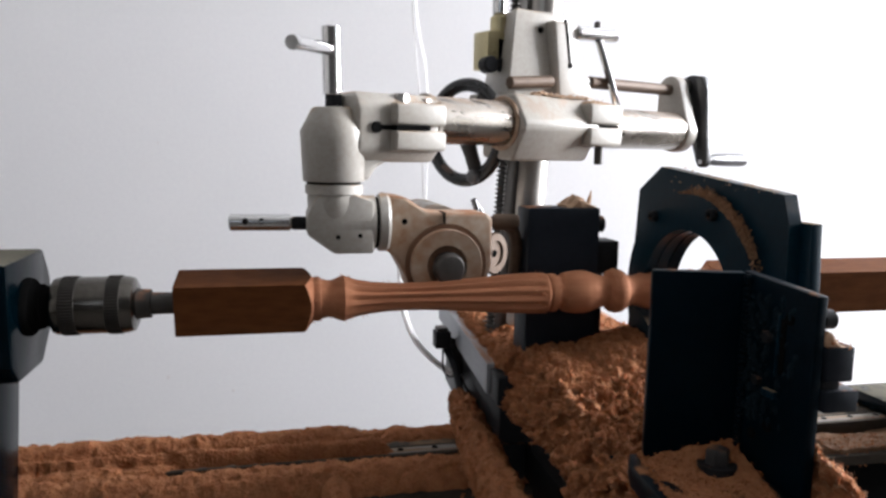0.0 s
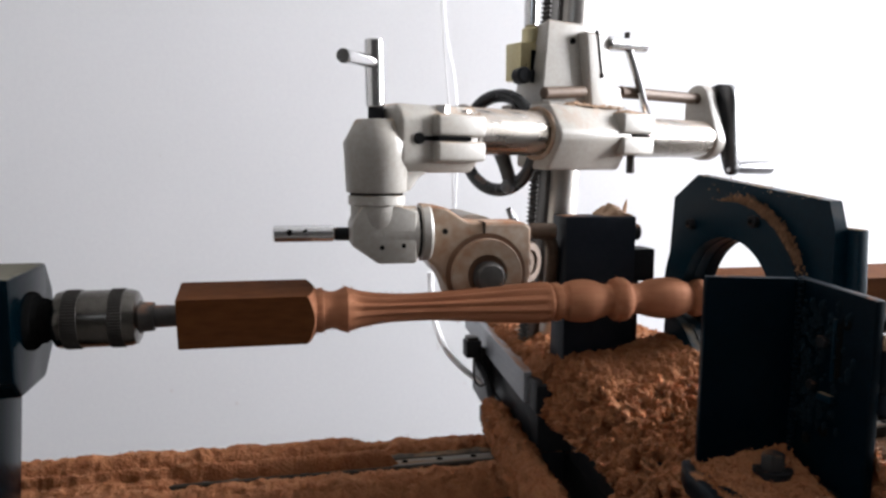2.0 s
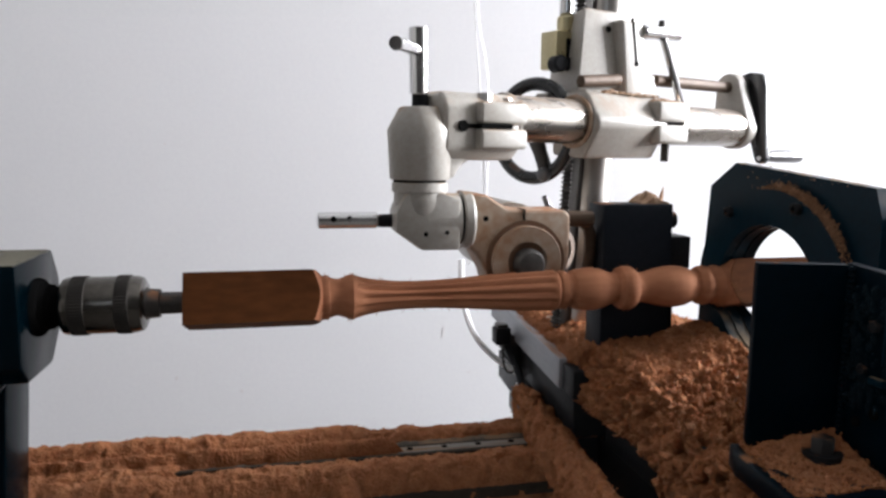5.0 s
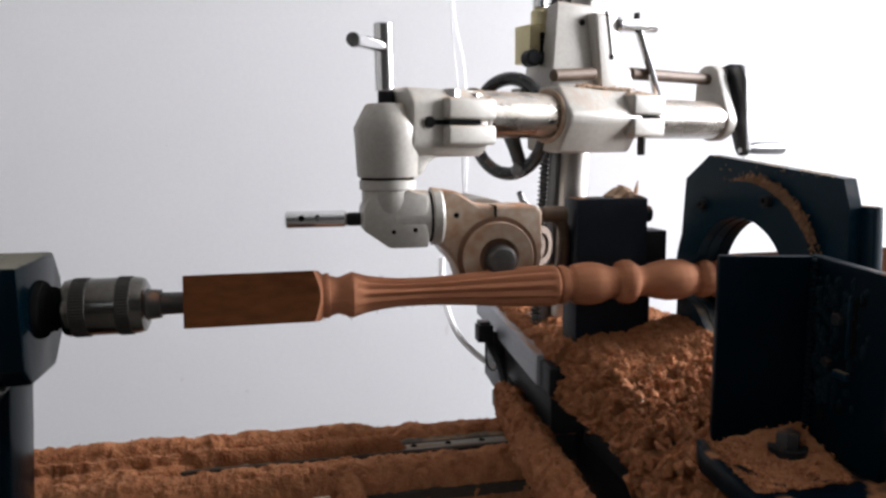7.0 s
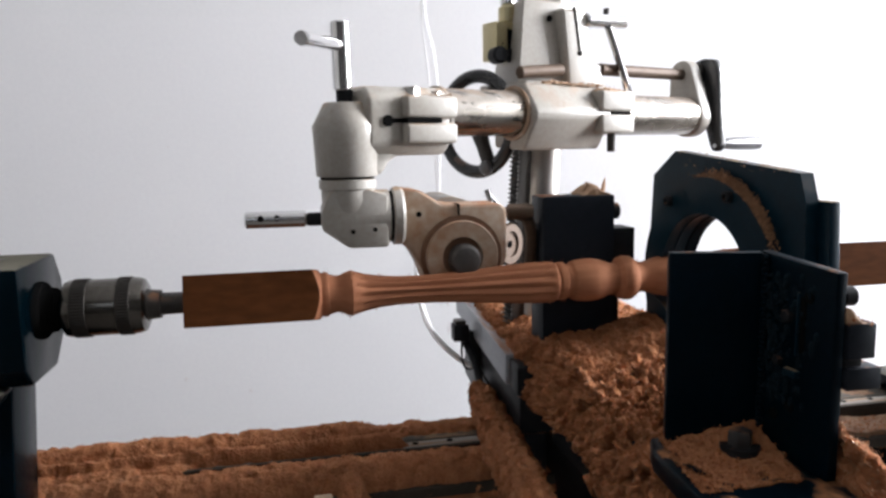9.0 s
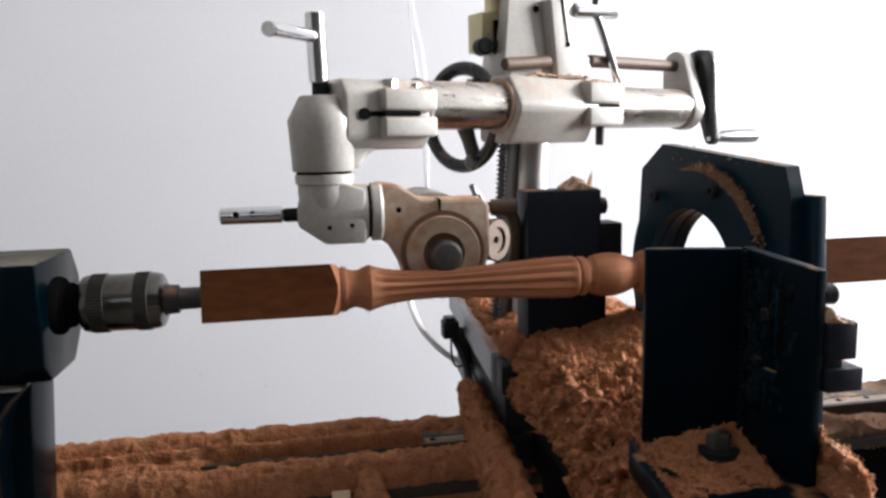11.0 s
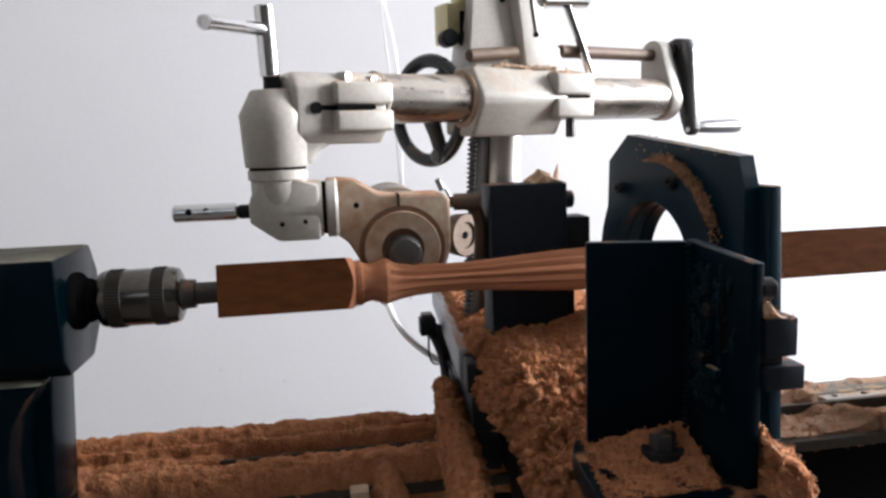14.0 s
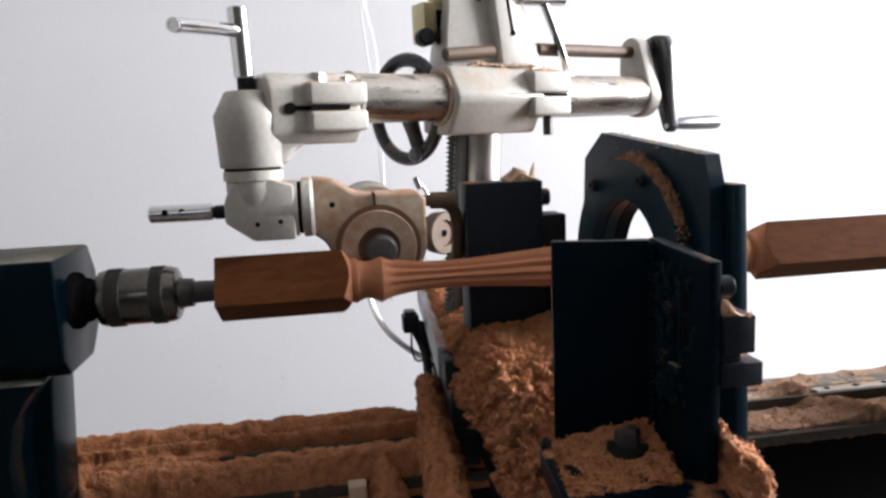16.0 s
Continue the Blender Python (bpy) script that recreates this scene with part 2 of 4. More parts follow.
def prism(points, axis, a, b, bevel=0.002, seg=2, m=None):
    """A polygon in the plane square to axis ('x': y,z  'y': x,z  'z': x,y), drawn out from a to b."""
    bm = bmesh.new()

    def place(p, v):
        return {"x": (v, p[0], p[1]), "y": (p[0], v, p[1]), "z": (p[0], p[1], v)}[axis]

    lo = [bm.verts.new(place(p, a)) for p in points]
    hi = [bm.verts.new(place(p, b)) for p in points]
    n = len(points)
    bm.faces.new(lo)
    bm.faces.new(hi[::-1])
    for i in range(n):
        bm.faces.new((lo[i], lo[(i + 1) % n], hi[(i + 1) % n], hi[i]))
    bmesh.ops.recalc_face_normals(bm, faces=bm.faces)
    if bevel:
        bmesh.ops.bevel(bm, geom=[e for e in bm.edges if e.calc_face_angle(0) > 0.3], offset=bevel, segments=seg, affect="EDGES", profile=0.5)
    if m:
        bmesh.ops.transform(bm, matrix=m, verts=bm.verts)
    return bm


def turned(profile, origin, way, seg=40, cap=True):
    """A body of revolution: (distance along way, radius) from origin."""
    bm = bmesh.new()
    way = Vector(way).normalized()
    side = way.orthogonal().normalized()
    up = way.cross(side)
    rings = []
    for d, r in profile:
        rings.append([bm.verts.new(Vector(origin) + way * d + (side * math.cos(2 * math.pi * k / seg) + up * math.sin(2 * math.pi * k / seg)) * r) for k in range(seg)])
    for a, b in zip(rings, rings[1:]):
        for k in range(seg):
            bm.faces.new((a[k], a[(k + 1) % seg], b[(k + 1) % seg], b[k]))
    if cap:
        bm.faces.new(rings[0][::-1])
        bm.faces.new(rings[-1])
    return bm


def rod(p0, p1, r, seg=28, chamfer=None, r1=None):
    p0, p1 = Vector(p0), Vector(p1)
    d = (p1 - p0).length
    c = min(r * 0.25, d * 0.2) if chamfer is None else chamfer
    r1 = r1 or r
    return turned([(0, r - c), (c, r), (d - c, r1), (d, r1 - c)], p0, p1 - p0, seg)


def ring(origin, way, outer, inner, a, b, seg=56):
    bm = turned([(a, inner), (a, outer - 0.001), (a + 0.001, outer), (b - 0.001, outer), (b, outer - 0.001), (b, inner), (a, inner)], origin, way, seg, False)
    bmesh.ops.remove_doubles(bm, verts=bm.verts, dist=1e-6)
    return bm


def hose_mesh(points, r, seg=10, steps=12):
    """A tube through points, rounded by a Catmull-Rom line."""
    P = [Vector(p) for p in points]
    P = [P[0] * 2 - P[1]] + P + [P[-1] * 2 - P[-2]]
    line = []
    for i in range(1, len(P) - 2):
        for k in range(steps):
            t = k / steps
            line.append(0.5 * ((2 * P[i]) + (P[i + 1] - P[i - 1]) * t + (2 * P[i - 1] - 5 * P[i] + 4 * P[i + 1] - P[i + 2]) * t * t + (3 * P[i] - P[i - 1] - 3 * P[i + 1] + P[i + 2]) * t ** 3))
    line.append(P[-2])
    bm = bmesh.new()
    rings, side = [], None
    for i, p in enumerate(line):
        d = (line[min(i + 1, len(line) - 1)] - line[max(i - 1, 0)]).normalized()
        side = d.orthogonal().normalized() if side is None else (side - d * side.dot(d)).normalized()
        up = d.cross(side)
        rings.append([bm.verts.new(p + (side * math.cos(2 * math.pi * k / seg) + up * math.sin(2 * math.pi * k / seg)) * r) for k in range(seg)])
    for a, b in zip(rings, rings[1:]):
        for k in range(seg):
            bm.faces.new((a[k], a[(k + 1) % seg], b[(k + 1) % seg], b[k]))
    bm.faces.new(rings[0][::-1])
    bm.faces.new(rings[-1])
    return bm


def hex_bolt(at, way, r=0.008, h=0.007):
    return turned([(0, r), (h * 0.85, r), (h, r * 0.85)], at, way, 6)


def socket_screw(at, way, r=0.006, h=0.008):
    return turned([(0, r), (h * 0.9, r), (h, r * 0.88), (h, r * 0.5), (h * 0.5, r * 0.5)], at, way, 20)


ball = bmesh.new()
bmesh.ops.create_icosphere(ball, subdivisions=1, radius=1.0)
ball.verts.ensure_lookup_table()
CLUMP_V, CLUMP_F = [tuple(v.co) for v in ball.verts], [[v.index for v in f.verts] for f in ball.faces]
ball.free()


def heap(x0, x1, y0, y1, step, height, bottom, chips, rng_seed, chip=0.008, keep=None, left=None, right=None, fluff=0.0, rows=5):
    """Loose dust: a lumpy surface over a stretch of the plan, closed below, with chips lying on it."""
    rng = random.Random(rng_seed)
    nx, ny = max(2, int((x1 - x0) / step)), max(2, int((y1 - y0) / step))
    bm = bmesh.new()
    grid = []
    for i in range(nx + 1):
        row = []
        for j in range(ny + 1):
            y = y0 + (y1 - y0) * j / ny
            xl = left(y) if left else x0
            xr = right(y) if right else x1
            x = xl + (xr - xl) * (i / nx) ** (1.5 if left else 1.0)
            jx, jy = noise.noise(Vector((x * 40, y * 40, 3.1))) * step * 0.9, noise.noise(Vector((x * 40, y * 40, 9.7))) * step * 0.9
            row.append(bm.verts.new((x + jx, y + jy, height(x, y))))
        grid.append(row)
    for i in range(nx):
        for j in range(ny):
            bm.faces.new((grid[i][j], grid[i + 1][j], grid[i + 1][j + 1], grid[i][j + 1]))
    rim = [grid[i][0] for i in range(nx + 1)] + [grid[nx][j] for j in range(1, ny + 1)] + [grid[i][ny] for i in range(nx - 1, -1, -1)] + [grid[0][j] for j in range(ny - 1, 0, -1)]
    top, above = [v.co.copy() for v in rim], rim
    for r in range(1, rows + 1):
        low = []
        for c in top:
            z = c.z + (min(c.z - 0.002, bottom) - c.z) * r / rows
            q = Vector((c.x * 70, c.y * 70, z * 70))
            w = min(0.007, step * 1.4)
            low.append(bm.verts.new((c.x + w * noise.noise(q), c.y + w * noise.noise(q + Vector((9, 4, 2))), z)))
        for k in range(len(low)):
            bm.faces.new((above[k], low[k], low[(k + 1) % len(low)], above[(k + 1) % len(low)]))
        above = low
    bm.faces.new(low)
    if fluff:
        bm.normal_update()
        for v in bm.verts:
            q = v.co + 0.008 * noise.noise_vector(v.co * 45)
            hollow = max(0.0, noise.noise(q * 48 + Vector((3, 3, 3))) - 0.12)
            d = 0.5 * (0.5 - noise.voronoi(q * 76)[0][0]) + 0.55 * noise.fractal(q * 105, 0.8, 2.1, 3) - 2.4 * hollow
            v.co += v.normal * ((fluff(v.co.x, v.co.y) if callable(fluff) else fluff) * d)
    # curled chips and small soft clumps lying on the surface
    flakes = bmesh.new()
    spots = [v.co for v in bm.verts if not keep or keep(v.co.x, v.co.y)]
    for k in range(chips if spots else 0):
        p = rng.choice(spots) + Vector((rng.uniform(-step, step), rng.uniform(-step, step), rng.uniform(-0.001, 0.002))) * 0.6
        turn = Euler((rng.uniform(-0.7, 0.7), rng.uniform(-0.7, 0.7), rng.uniform(0, 6.28))).to_matrix()
        if k % 4 == 0:
            size = Vector((rng.uniform(0.7, 1.5), rng.uniform(0.6, 1.1), rng.uniform(0.5, 1.0))) * chip * rng.uniform(0.4, 1.0)
            v = [flakes.verts.new(p + turn @ Vector([c * e * rng.uniform(0.7, 1.25) for c, e in zip(q, size)])) for q in CLUMP_V]
            for f in CLUMP_F:
                flakes.faces.new([v[i] for i in f])
            continue
        # a curled shaving: a narrow ribbon along an arc
        turn = Euler((rng.gauss(0, 0.9), rng.gauss(0, 0.9), rng.uniform(0, 6.28))).to_matrix()
        bend, half = chip * rng.uniform(0.5, 1.7), chip * rng.uniform(0.07, 0.20)
        arc, skew = rng.uniform(1.0, 3.6), rng.uniform(-0.6, 0.6) * chip
        old = None
        for i in range(5):
            w = arc * (i / 4 - 0.5)
            row = [flakes.verts.new(p + turn @ Vector((bend * math.sin(w), skew * i / 2 + e * half, bend * (1 - math.cos(w))))) for e in (-1, 1)]
            if old:
                flakes.faces.new((old[0], row[0], row[1], old[1]))
            old = row
    return bm, flakes


def rough_at(x, y, a=1.0):
    """Lumps of loose dust, metres."""
    p = Vector((x, y, 0.0))
    q = p + 0.010 * noise.noise_vector(p * 45)
    clump = 0.55 - noise.voronoi(q * 62)[0][0]
    small = 0.5 - noise.voronoi(q * 140 + Vector((3, 7, 0)))[0][0]
    return a * (0.009 * noise.fractal(p * 14, 1.0, 2.0, 2) + 0.016 * clump + 0.006 * noise.noise(p * 42 + Vector((5, 1, 0))) + 0.0075 * small + 0.0025 * noise.noise(p * 300))


# ---- the room ----
ROOM_X0, ROOM_X1, ROOM_Y0, ROOM_Y1, ROOM_Z = -4.5, 5.2, -6.0, 1.112, 4.9


def setting(name, bm, mat, label, category):
    return tagged(mesh(name, bm, mat, 0), label, category, kind="structure")


setting("floor", box(ROOM_X0 - 0.2, ROOM_X1 + 0.2, ROOM_Y0 - 0.2, ROOM_Y1 + 0.2, -0.1, 0, 0), CONCRETE, "bare grey concrete workshop floor", "floor")
setting("ceiling", box(ROOM_X0 - 0.2, ROOM_X1 + 0.2, ROOM_Y0 - 0.2, ROOM_Y1 + 0.2, ROOM_Z, ROOM_Z + 0.1, 0), CEILING, "plain off-white ceiling", "ceiling")
wall_back = setting("wall_north", box(ROOM_X0 - 0.2, ROOM_X1 + 0.2, ROOM_Y1, ROOM_Y1 + 0.2, 0, ROOM_Z, 0), PLASTER, "white plastered wall with small dark specks", "wall")
HIGH = (-2.3, -0.5, 2.65, 3.55)
south = box(ROOM_X0 - 0.2, HIGH[0], ROOM_Y0 - 0.2, ROOM_Y0, 0, ROOM_Z, 0)
for a in ((HIGH[1], ROOM_X1 + 0.2, 0, ROOM_Z), (HIGH[0], HIGH[1], 0, HIGH[2]), (HIGH[0], HIGH[1], HIGH[3], ROOM_Z)):
    join(south, box(a[0], a[1], ROOM_Y0 - 0.2, ROOM_Y0, a[2], a[3], 0))
setting("wall_south", south, CEMENT, "plain grey cement wall with a high window", "wall")
setting("wall_west", box(ROOM_X0 - 0.2, ROOM_X0, ROOM_Y0, ROOM_Y1, 0, ROOM_Z, 0), WEST, "plain pale painted wall", "wall")
WIN = (-0.95, 1.05, 1.3, 3.5)
DOOR = (-3.22, -1.88, 2.1)
east = box(ROOM_X1, ROOM_X1 + 0.2, ROOM_Y0, DOOR[0], 0, ROOM_Z, 0)
for a in ((DOOR[1], WIN[0], 0, ROOM_Z), (DOOR[0], DOOR[1], DOOR[2], ROOM_Z), (WIN[1], ROOM_Y1, 0, ROOM_Z), (WIN[0], WIN[1], 0, WIN[2]), (WIN[0], WIN[1], WIN[3], ROOM_Z)):
    join(east, box(ROOM_X1, ROOM_X1 + 0.2, *a, 0))
setting("wall_east", east, PLASTER, "plain white plastered wall with a wide window and a doorway", "wall")
window = root("window_1", (ROOM_X1 + 0.1, 0.05, WIN[2]), "wide window with a painted frame", "window", kind="structure")
for y0, y1, z0, z1 in ((WIN[0], WIN[0] + 0.05, WIN[2], WIN[3]), (WIN[1] - 0.05, WIN[1], WIN[2], WIN[3]), (0.025, 0.075, WIN[2], WIN[3])):
    part("mullion", box(ROOM_X1 + 0.07, ROOM_X1 + 0.12, y0, y1, z0, z1, 0.003), FRAME_PAINT, window)
for z0, z1 in ((WIN[2], WIN[2] + 0.05), (WIN[3] - 0.05, WIN[3])):
    part("rail", box(ROOM_X1 + 0.07, ROOM_X1 + 0.12, WIN[0] + 0.05, WIN[1] - 0.05, z0, z1, 0.003), FRAME_PAINT, window)
high_window = root("window_2", (-1.4, ROOM_Y0 - 0.1, HIGH[2]), "high window with a painted frame", "window", kind="structure")
for x0, x1, z0, z1 in ((HIGH[0], HIGH[0] + 0.05, HIGH[2], HIGH[3]), (HIGH[1] - 0.05, HIGH[1], HIGH[2], HIGH[3]), (HIGH[0] + 0.05, HIGH[1] - 0.05, HIGH[2], HIGH[2] + 0.05), (HIGH[0] + 0.05, HIGH[1] - 0.05, HIGH[3] - 0.05, HIGH[3])):
    part("frame_bar", box(x0, x1, ROOM_Y0 - 0.14, ROOM_Y0 - 0.08, z0, z1, 0.003), FRAME_PAINT, high_window)
doorway = root("door_1", (ROOM_X1 + 0.1, -2.55, 0), "open doorway with a painted frame", "doorway", kind="structure")
for y0, y1, z0, z1 in ((DOOR[0], DOOR[0] + 0.04, 0, DOOR[2]), (DOOR[1] - 0.04, DOOR[1], 0, DOOR[2]), (DOOR[0] + 0.04, DOOR[1] - 0.04, DOOR[2] - 0.04, DOOR[2])):
    part("door_frame", box(ROOM_X1 + 0.06, ROOM_X1 + 0.14, y0, y1, z0, z1, 0.003), FRAME_PAINT, doorway)

# small dark specks and scuffs on the plaster
for x, z, w, h, lean in ((-0.187, 1.210, 0.006, 0.006, 0), (1.333, 1.523, 0.007, 0.006, 0), (0.595, 0.648, 0.010, 0.040, 8), (-0.181, 0.549, 0.009, 0.014, 20), (-0.003, 0.50, 0.010, 0.012, 0), (0.677, 0.519, 0.016, 0.005, 10)):
    spot = turned([(0, 1), (0.0003, 0.5)], (0, 0, 0), (0, -1, 0), 9)
    bmesh.ops.scale(spot, verts=spot.verts, vec=(w / 2, 1, h / 2))
    bmesh.ops.transform(spot, matrix=pose(x, ROOM_Y1 - 0.0005, z, 0, lean, 0), verts=spot.verts)
    ob = mesh("scuff", spot, SMUDGE, 0)
    ob.parent = wall_back

# ---- lathe bed ----
bed = root("lathe_bed", (0.4, 0.18, 0), "long dark steel lathe bed under loose sawdust", "lathe bed")
part("back_beam", box(-1.2, 1.75, 0.245, 0.31, 0.60, 0.664, 0.004), BED_PAINT, bed)
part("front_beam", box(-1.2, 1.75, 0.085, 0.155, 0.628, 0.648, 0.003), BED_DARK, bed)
# The web is near-black: the grooves' shade is put into its colour.
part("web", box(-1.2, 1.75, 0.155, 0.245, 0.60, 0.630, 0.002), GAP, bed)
guide = part("guide_rail", box(-1.2, 1.75, 0.206, 0.232, 0.630, 0.668, 0.004), GUIDE, bed, "ground steel guide rail with screw holes")
for k in range(46):
    part("screw_hole", turned([(0, 0.006), (0.0008, 0.0055)], (-1.17 + 0.063 * k, 0.219, 0.668), (0, 0, 1), 14), GAP, guide)
# Dark strip added so that the groove before the rail looks shaded.
part("groove_shade_strip", box(-1.2, 1.75, 0.1930, 0.2035, 0.630, 0.6685, 0.0015), BED_DARK, bed, "dark strip standing for the shade in the groove before the rail")
# Near-black sheet added to stand for the shade beneath the bed.
part("under_bed_shade", box(-1.2, 1.75, 0.215, 0.235, 0.02, 0.600, 0.003), GAP, bed)
for x in (-1.0, 0.55, 1.55):
    part("leg", box(x, x + 0.12, 0.237, 0.30, 0.0, 0.598, 0.006), BLACK, bed)


def bed_dust(x, y):
    ridge = 0.0
    for yc, w, h in ((0.288, 0.040, 0.066), (0.2205, 0.0185, 0.066), (0.134, 0.048, 0.063)):
        wob = 0.003 * noise.noise(Vector((x * 9, yc * 50, 0)))
        tall = h * (1 + 0.10 * noise.noise(Vector((x * 13, yc * 90, 4))))
        ridge = max(ridge, tall * max(0.0, 1 - ((y - yc - wob) / w) ** 2) ** 0.5)
    clear = 0.36 + 0.02 * noise.noise(Vector((y * 60, 1, 0)))
    if 0.196 < y < 0.245:
        ridge *= min(1.0, max(0.0, (clear - x) / 0.05))
    if 0.250 < y < 0.315:
        ridge *= min(1.0, max(0.78, (0.40 - x) / 0.15))
    full = 0.052 * min(1, max(0, (0.02 - x + 0.05 * noise.noise(Vector((y * 26, 0, 3)))) / 0.09)) * max(0.0, 1 - ((y - 0.205) / 0.125) ** 2)
    start = 0.03 + 0.04 * noise.noise(Vector((x * 8, y * 30, 5)))
    soft = 0.0035 * noise.fractal(Vector((x * 30, y * 30, 1)), 1.0, 2.0, 3) + 0.002 * noise.noise(Vector((x * 160, y * 160, 5)))
    if x > start and 0.178 < y < 0.2025:
        return 0.648 - 0.014 * min(1.0, (x - start) / 0.05) + soft * 0.5
    return 0.626 + max(ridge, full) + soft


bm, chips = heap(-0.75, 0.62, 0.088, 0.318, 0.0034, bed_dust, 0.615, 6500, 3, 0.0021, fluff=lambda x, y: 0.0022 if x > 0.03 and 0.165 < y < 0.25 else 0.0042, rows=7)
single("sawdust_on_bed", bm, DUST, (0, 0.18, 0.63), "thick soft red-brown sawdust lying along the lathe bed", "sawdust", kind="stuff")
single("wood_chips_on_bed", chips, CHIPS, (0, 0.18, 0.63), "loose red-brown wood chips strewn on the bed", "wood chips", kind="stuff", sharp=85)


def bed_dust_right(x, y):
    h = 0.006 * noise.fractal(Vector((x * 9, y * 22, 2)), 1.0, 2.0, 3)
    strand = 0.022 * math.exp(-(((x - 1.04) - (0.2 - y) * 0.6) / 0.028) ** 2) * (1 if y < 0.24 else 0)
    if y > 0.252:
        base = 0.6635
    elif y > 0.236:
        base = 0.640
    elif 0.165 < y < 0.200:
        base = 0.646
    elif y >= 0.200:
        base = 0.6640
    else:
        base = 0.656
    return base + h + strand + rough_at(x, y, 0.30)


bm, chips = heap(0.60, 1.72, 0.097, 0.308, 0.005, bed_dust_right, 0.624, 4200, 4, 0.0030, keep=lambda x, y: y < 0.16 or abs(x - 1.04) < 0.08)
single("sawdust_behind_carriage", bm, DRY_BED, (1.1, 0.18, 0.64), "thin patchy sawdust over the steel lathe bed", "sawdust", kind="stuff")
single("strewn_wood_chips", chips, CHIPS, (1.1, 0.18, 0.64), "few loose wood chips strewn over the bed", "wood chips", kind="stuff", sharp=85)

def spill(x, y):
    round_off = max(0.0, 1 - ((x - 0.216 - 0.05 * (0.14 - y)) / 0.034) ** 2) ** 0.4
    return 0.596 + (0.092 - 0.40 * max(0.0, 0.12 - y)) * round_off + rough_at(x, y, 0.12)


cone = heap(0.184, 0.252, 0.030, 0.155, 0.003, spill, 0.56, 500, 5, 0.0022, fluff=0.005, rows=8)
single("sawdust_spill", cone[0], DUST, (0.217, 0.05, 0.55), "small heap of sawdust spilling over the bed's front", "sawdust", kind="stuff")
single("spilled_wood_chips", cone[1], CHIPS, (0.217, 0.05, 0.55), "wood chips spilling over the bed's front", "wood chips", kind="stuff", sharp=85)

BATTEN = material("pale_batten_wood", (0.46, 0.34, 0.23), (0.34, 0.235, 0.15), 0.7, grain=130, coarse=20, stretch=(1, 1, 0.12), bump=0.2, bump_size=0.0008)
single("wooden_batten", box(0.158, 0.186, 0.046, 0.074, 0.0, 0.662, 0.002), BATTEN, (0.172, 0.06, 0), "pale wooden batten standing before the dusty bed", "batten")

# ---- headstock ----
headstock = root("headstock", (-0.35, 0.02, 0), "dark blue painted cast headstock with a dusty top", "headstock")
part("housing", prism([(-0.07, 1.059), (0.075, 1.059), (0.098, 1.022), (0.108, 0.960), (0.050, 0.905), (-0.045, 0.905), (-0.07, 0.93)], "x", -0.72, -0.182, 0.005), HEAD_BLUE_SHADED, headstock)
part("nose_flange", turned([(0, 0.038), (0.006, 0.038), (0.010, 0.036), (0.010, 0.032), (0.016, 0.030)], (-0.184, 0, AXIS_Z), (1, 0, 0), 48), GAP, headstock)
part("pedestal", prism([(-0.70, 0.906), (-0.231, 0.906), (-0.250, 0.62), (-0.254, 0.0), (-0.70, 0.0)], "y", 0.02, 0.115, 0.006), HEAD_BLUE_SHADED, headstock)
part("front_pedestal", prism([(-0.70, 0.9035), (-0.212, 0.9035), (-0.232, 0.885), (-0.252, 0.850), (-0.262, 0.80), (-0.268, 0.0), (-0.70, 0.0)], "y", -0.068, 0.016, 0.003), HEAD_BLUE_SHADED, headstock)
part("lock_bolt", hex_bolt((-0.26, -0.072, 0.985), (0, -1, 0), 0.014, 0.014), HEAD_BLUE_SHADED, headstock)

# ---- tailstock, unseen: added to hold the post's far end and shade the bed ----
tailstock = root("tailstock", (1.5, 0.02, 0), "added, unseen dark blue cast tailstock holding the post's end", "tailstock")
part("housing", prism([(-0.07, 1.062), (0.075, 1.062), (0.098, 1.022), (0.108, 0.960), (0.050, 0.905), (-0.045, 0.905), (-0.07, 0.93)], "x", 1.38, 1.70, 0.005), HEAD_BLUE_SHADED, tailstock)
part("pedestal", box(1.40, 1.68, -0.06, 0.19, 0.672, 0.903, 0.006), HEAD_BLUE_SHADED, tailstock)
part("foot", box(1.36, 1.70, 0.08, 0.32, 0.670, 0.700, 0.004), HEAD_BLUE_SHADED, tailstock)
part("quill", turned([(1.29, 0.004), (1.312, 0.014), (1.314, 0.026), (1.40, 0.026)], (0, 0, AXIS_Z), (1, 0, 0), 32), DARK_STEEL, tailstock)

# ---- chuck ----
chuck = root("lathe_chuck", (-0.1, 0, AXIS_Z), "round steel chuck with dark knurled bands", "chuck")
X = (1, 0, 0)
part("spindle", turned([(-0.182, 0.029), (-0.162, 0.029), (-0.160, 0.026), (-0.150, 0.026)], (0, 0, AXIS_Z), X), GAP, chuck)
part("body", turned([(-0.152, 0.030), (-0.149, 0.0355), (-0.144, 0.0375), (-0.060, 0.0375), (-0.052, 0.035), (-0.049, 0.029), (-0.049, 0.018)], (0, 0, AXIS_Z), X, 64), CHUCK_STEEL, chuck)
for a, b in ((-0.139, -0.119), (-0.084, -0.066)):
    band = turned([(a, 0.0372), (a + 0.001, 0.0384), (b - 0.001, 0.0384), (b, 0.0372)], (0, 0, AXIS_Z), X, 120, False)
    for v in band.verts:
        ang = math.atan2(v.co.z - AXIS_Z, v.co.y)
        k = 1 + 0.012 * math.cos(ang * 60)
        v.co.y, v.co.z = v.co.y * k, AXIS_Z + (v.co.z - AXIS_Z) * k
    part("knurled_band", band, KNURL, chuck)
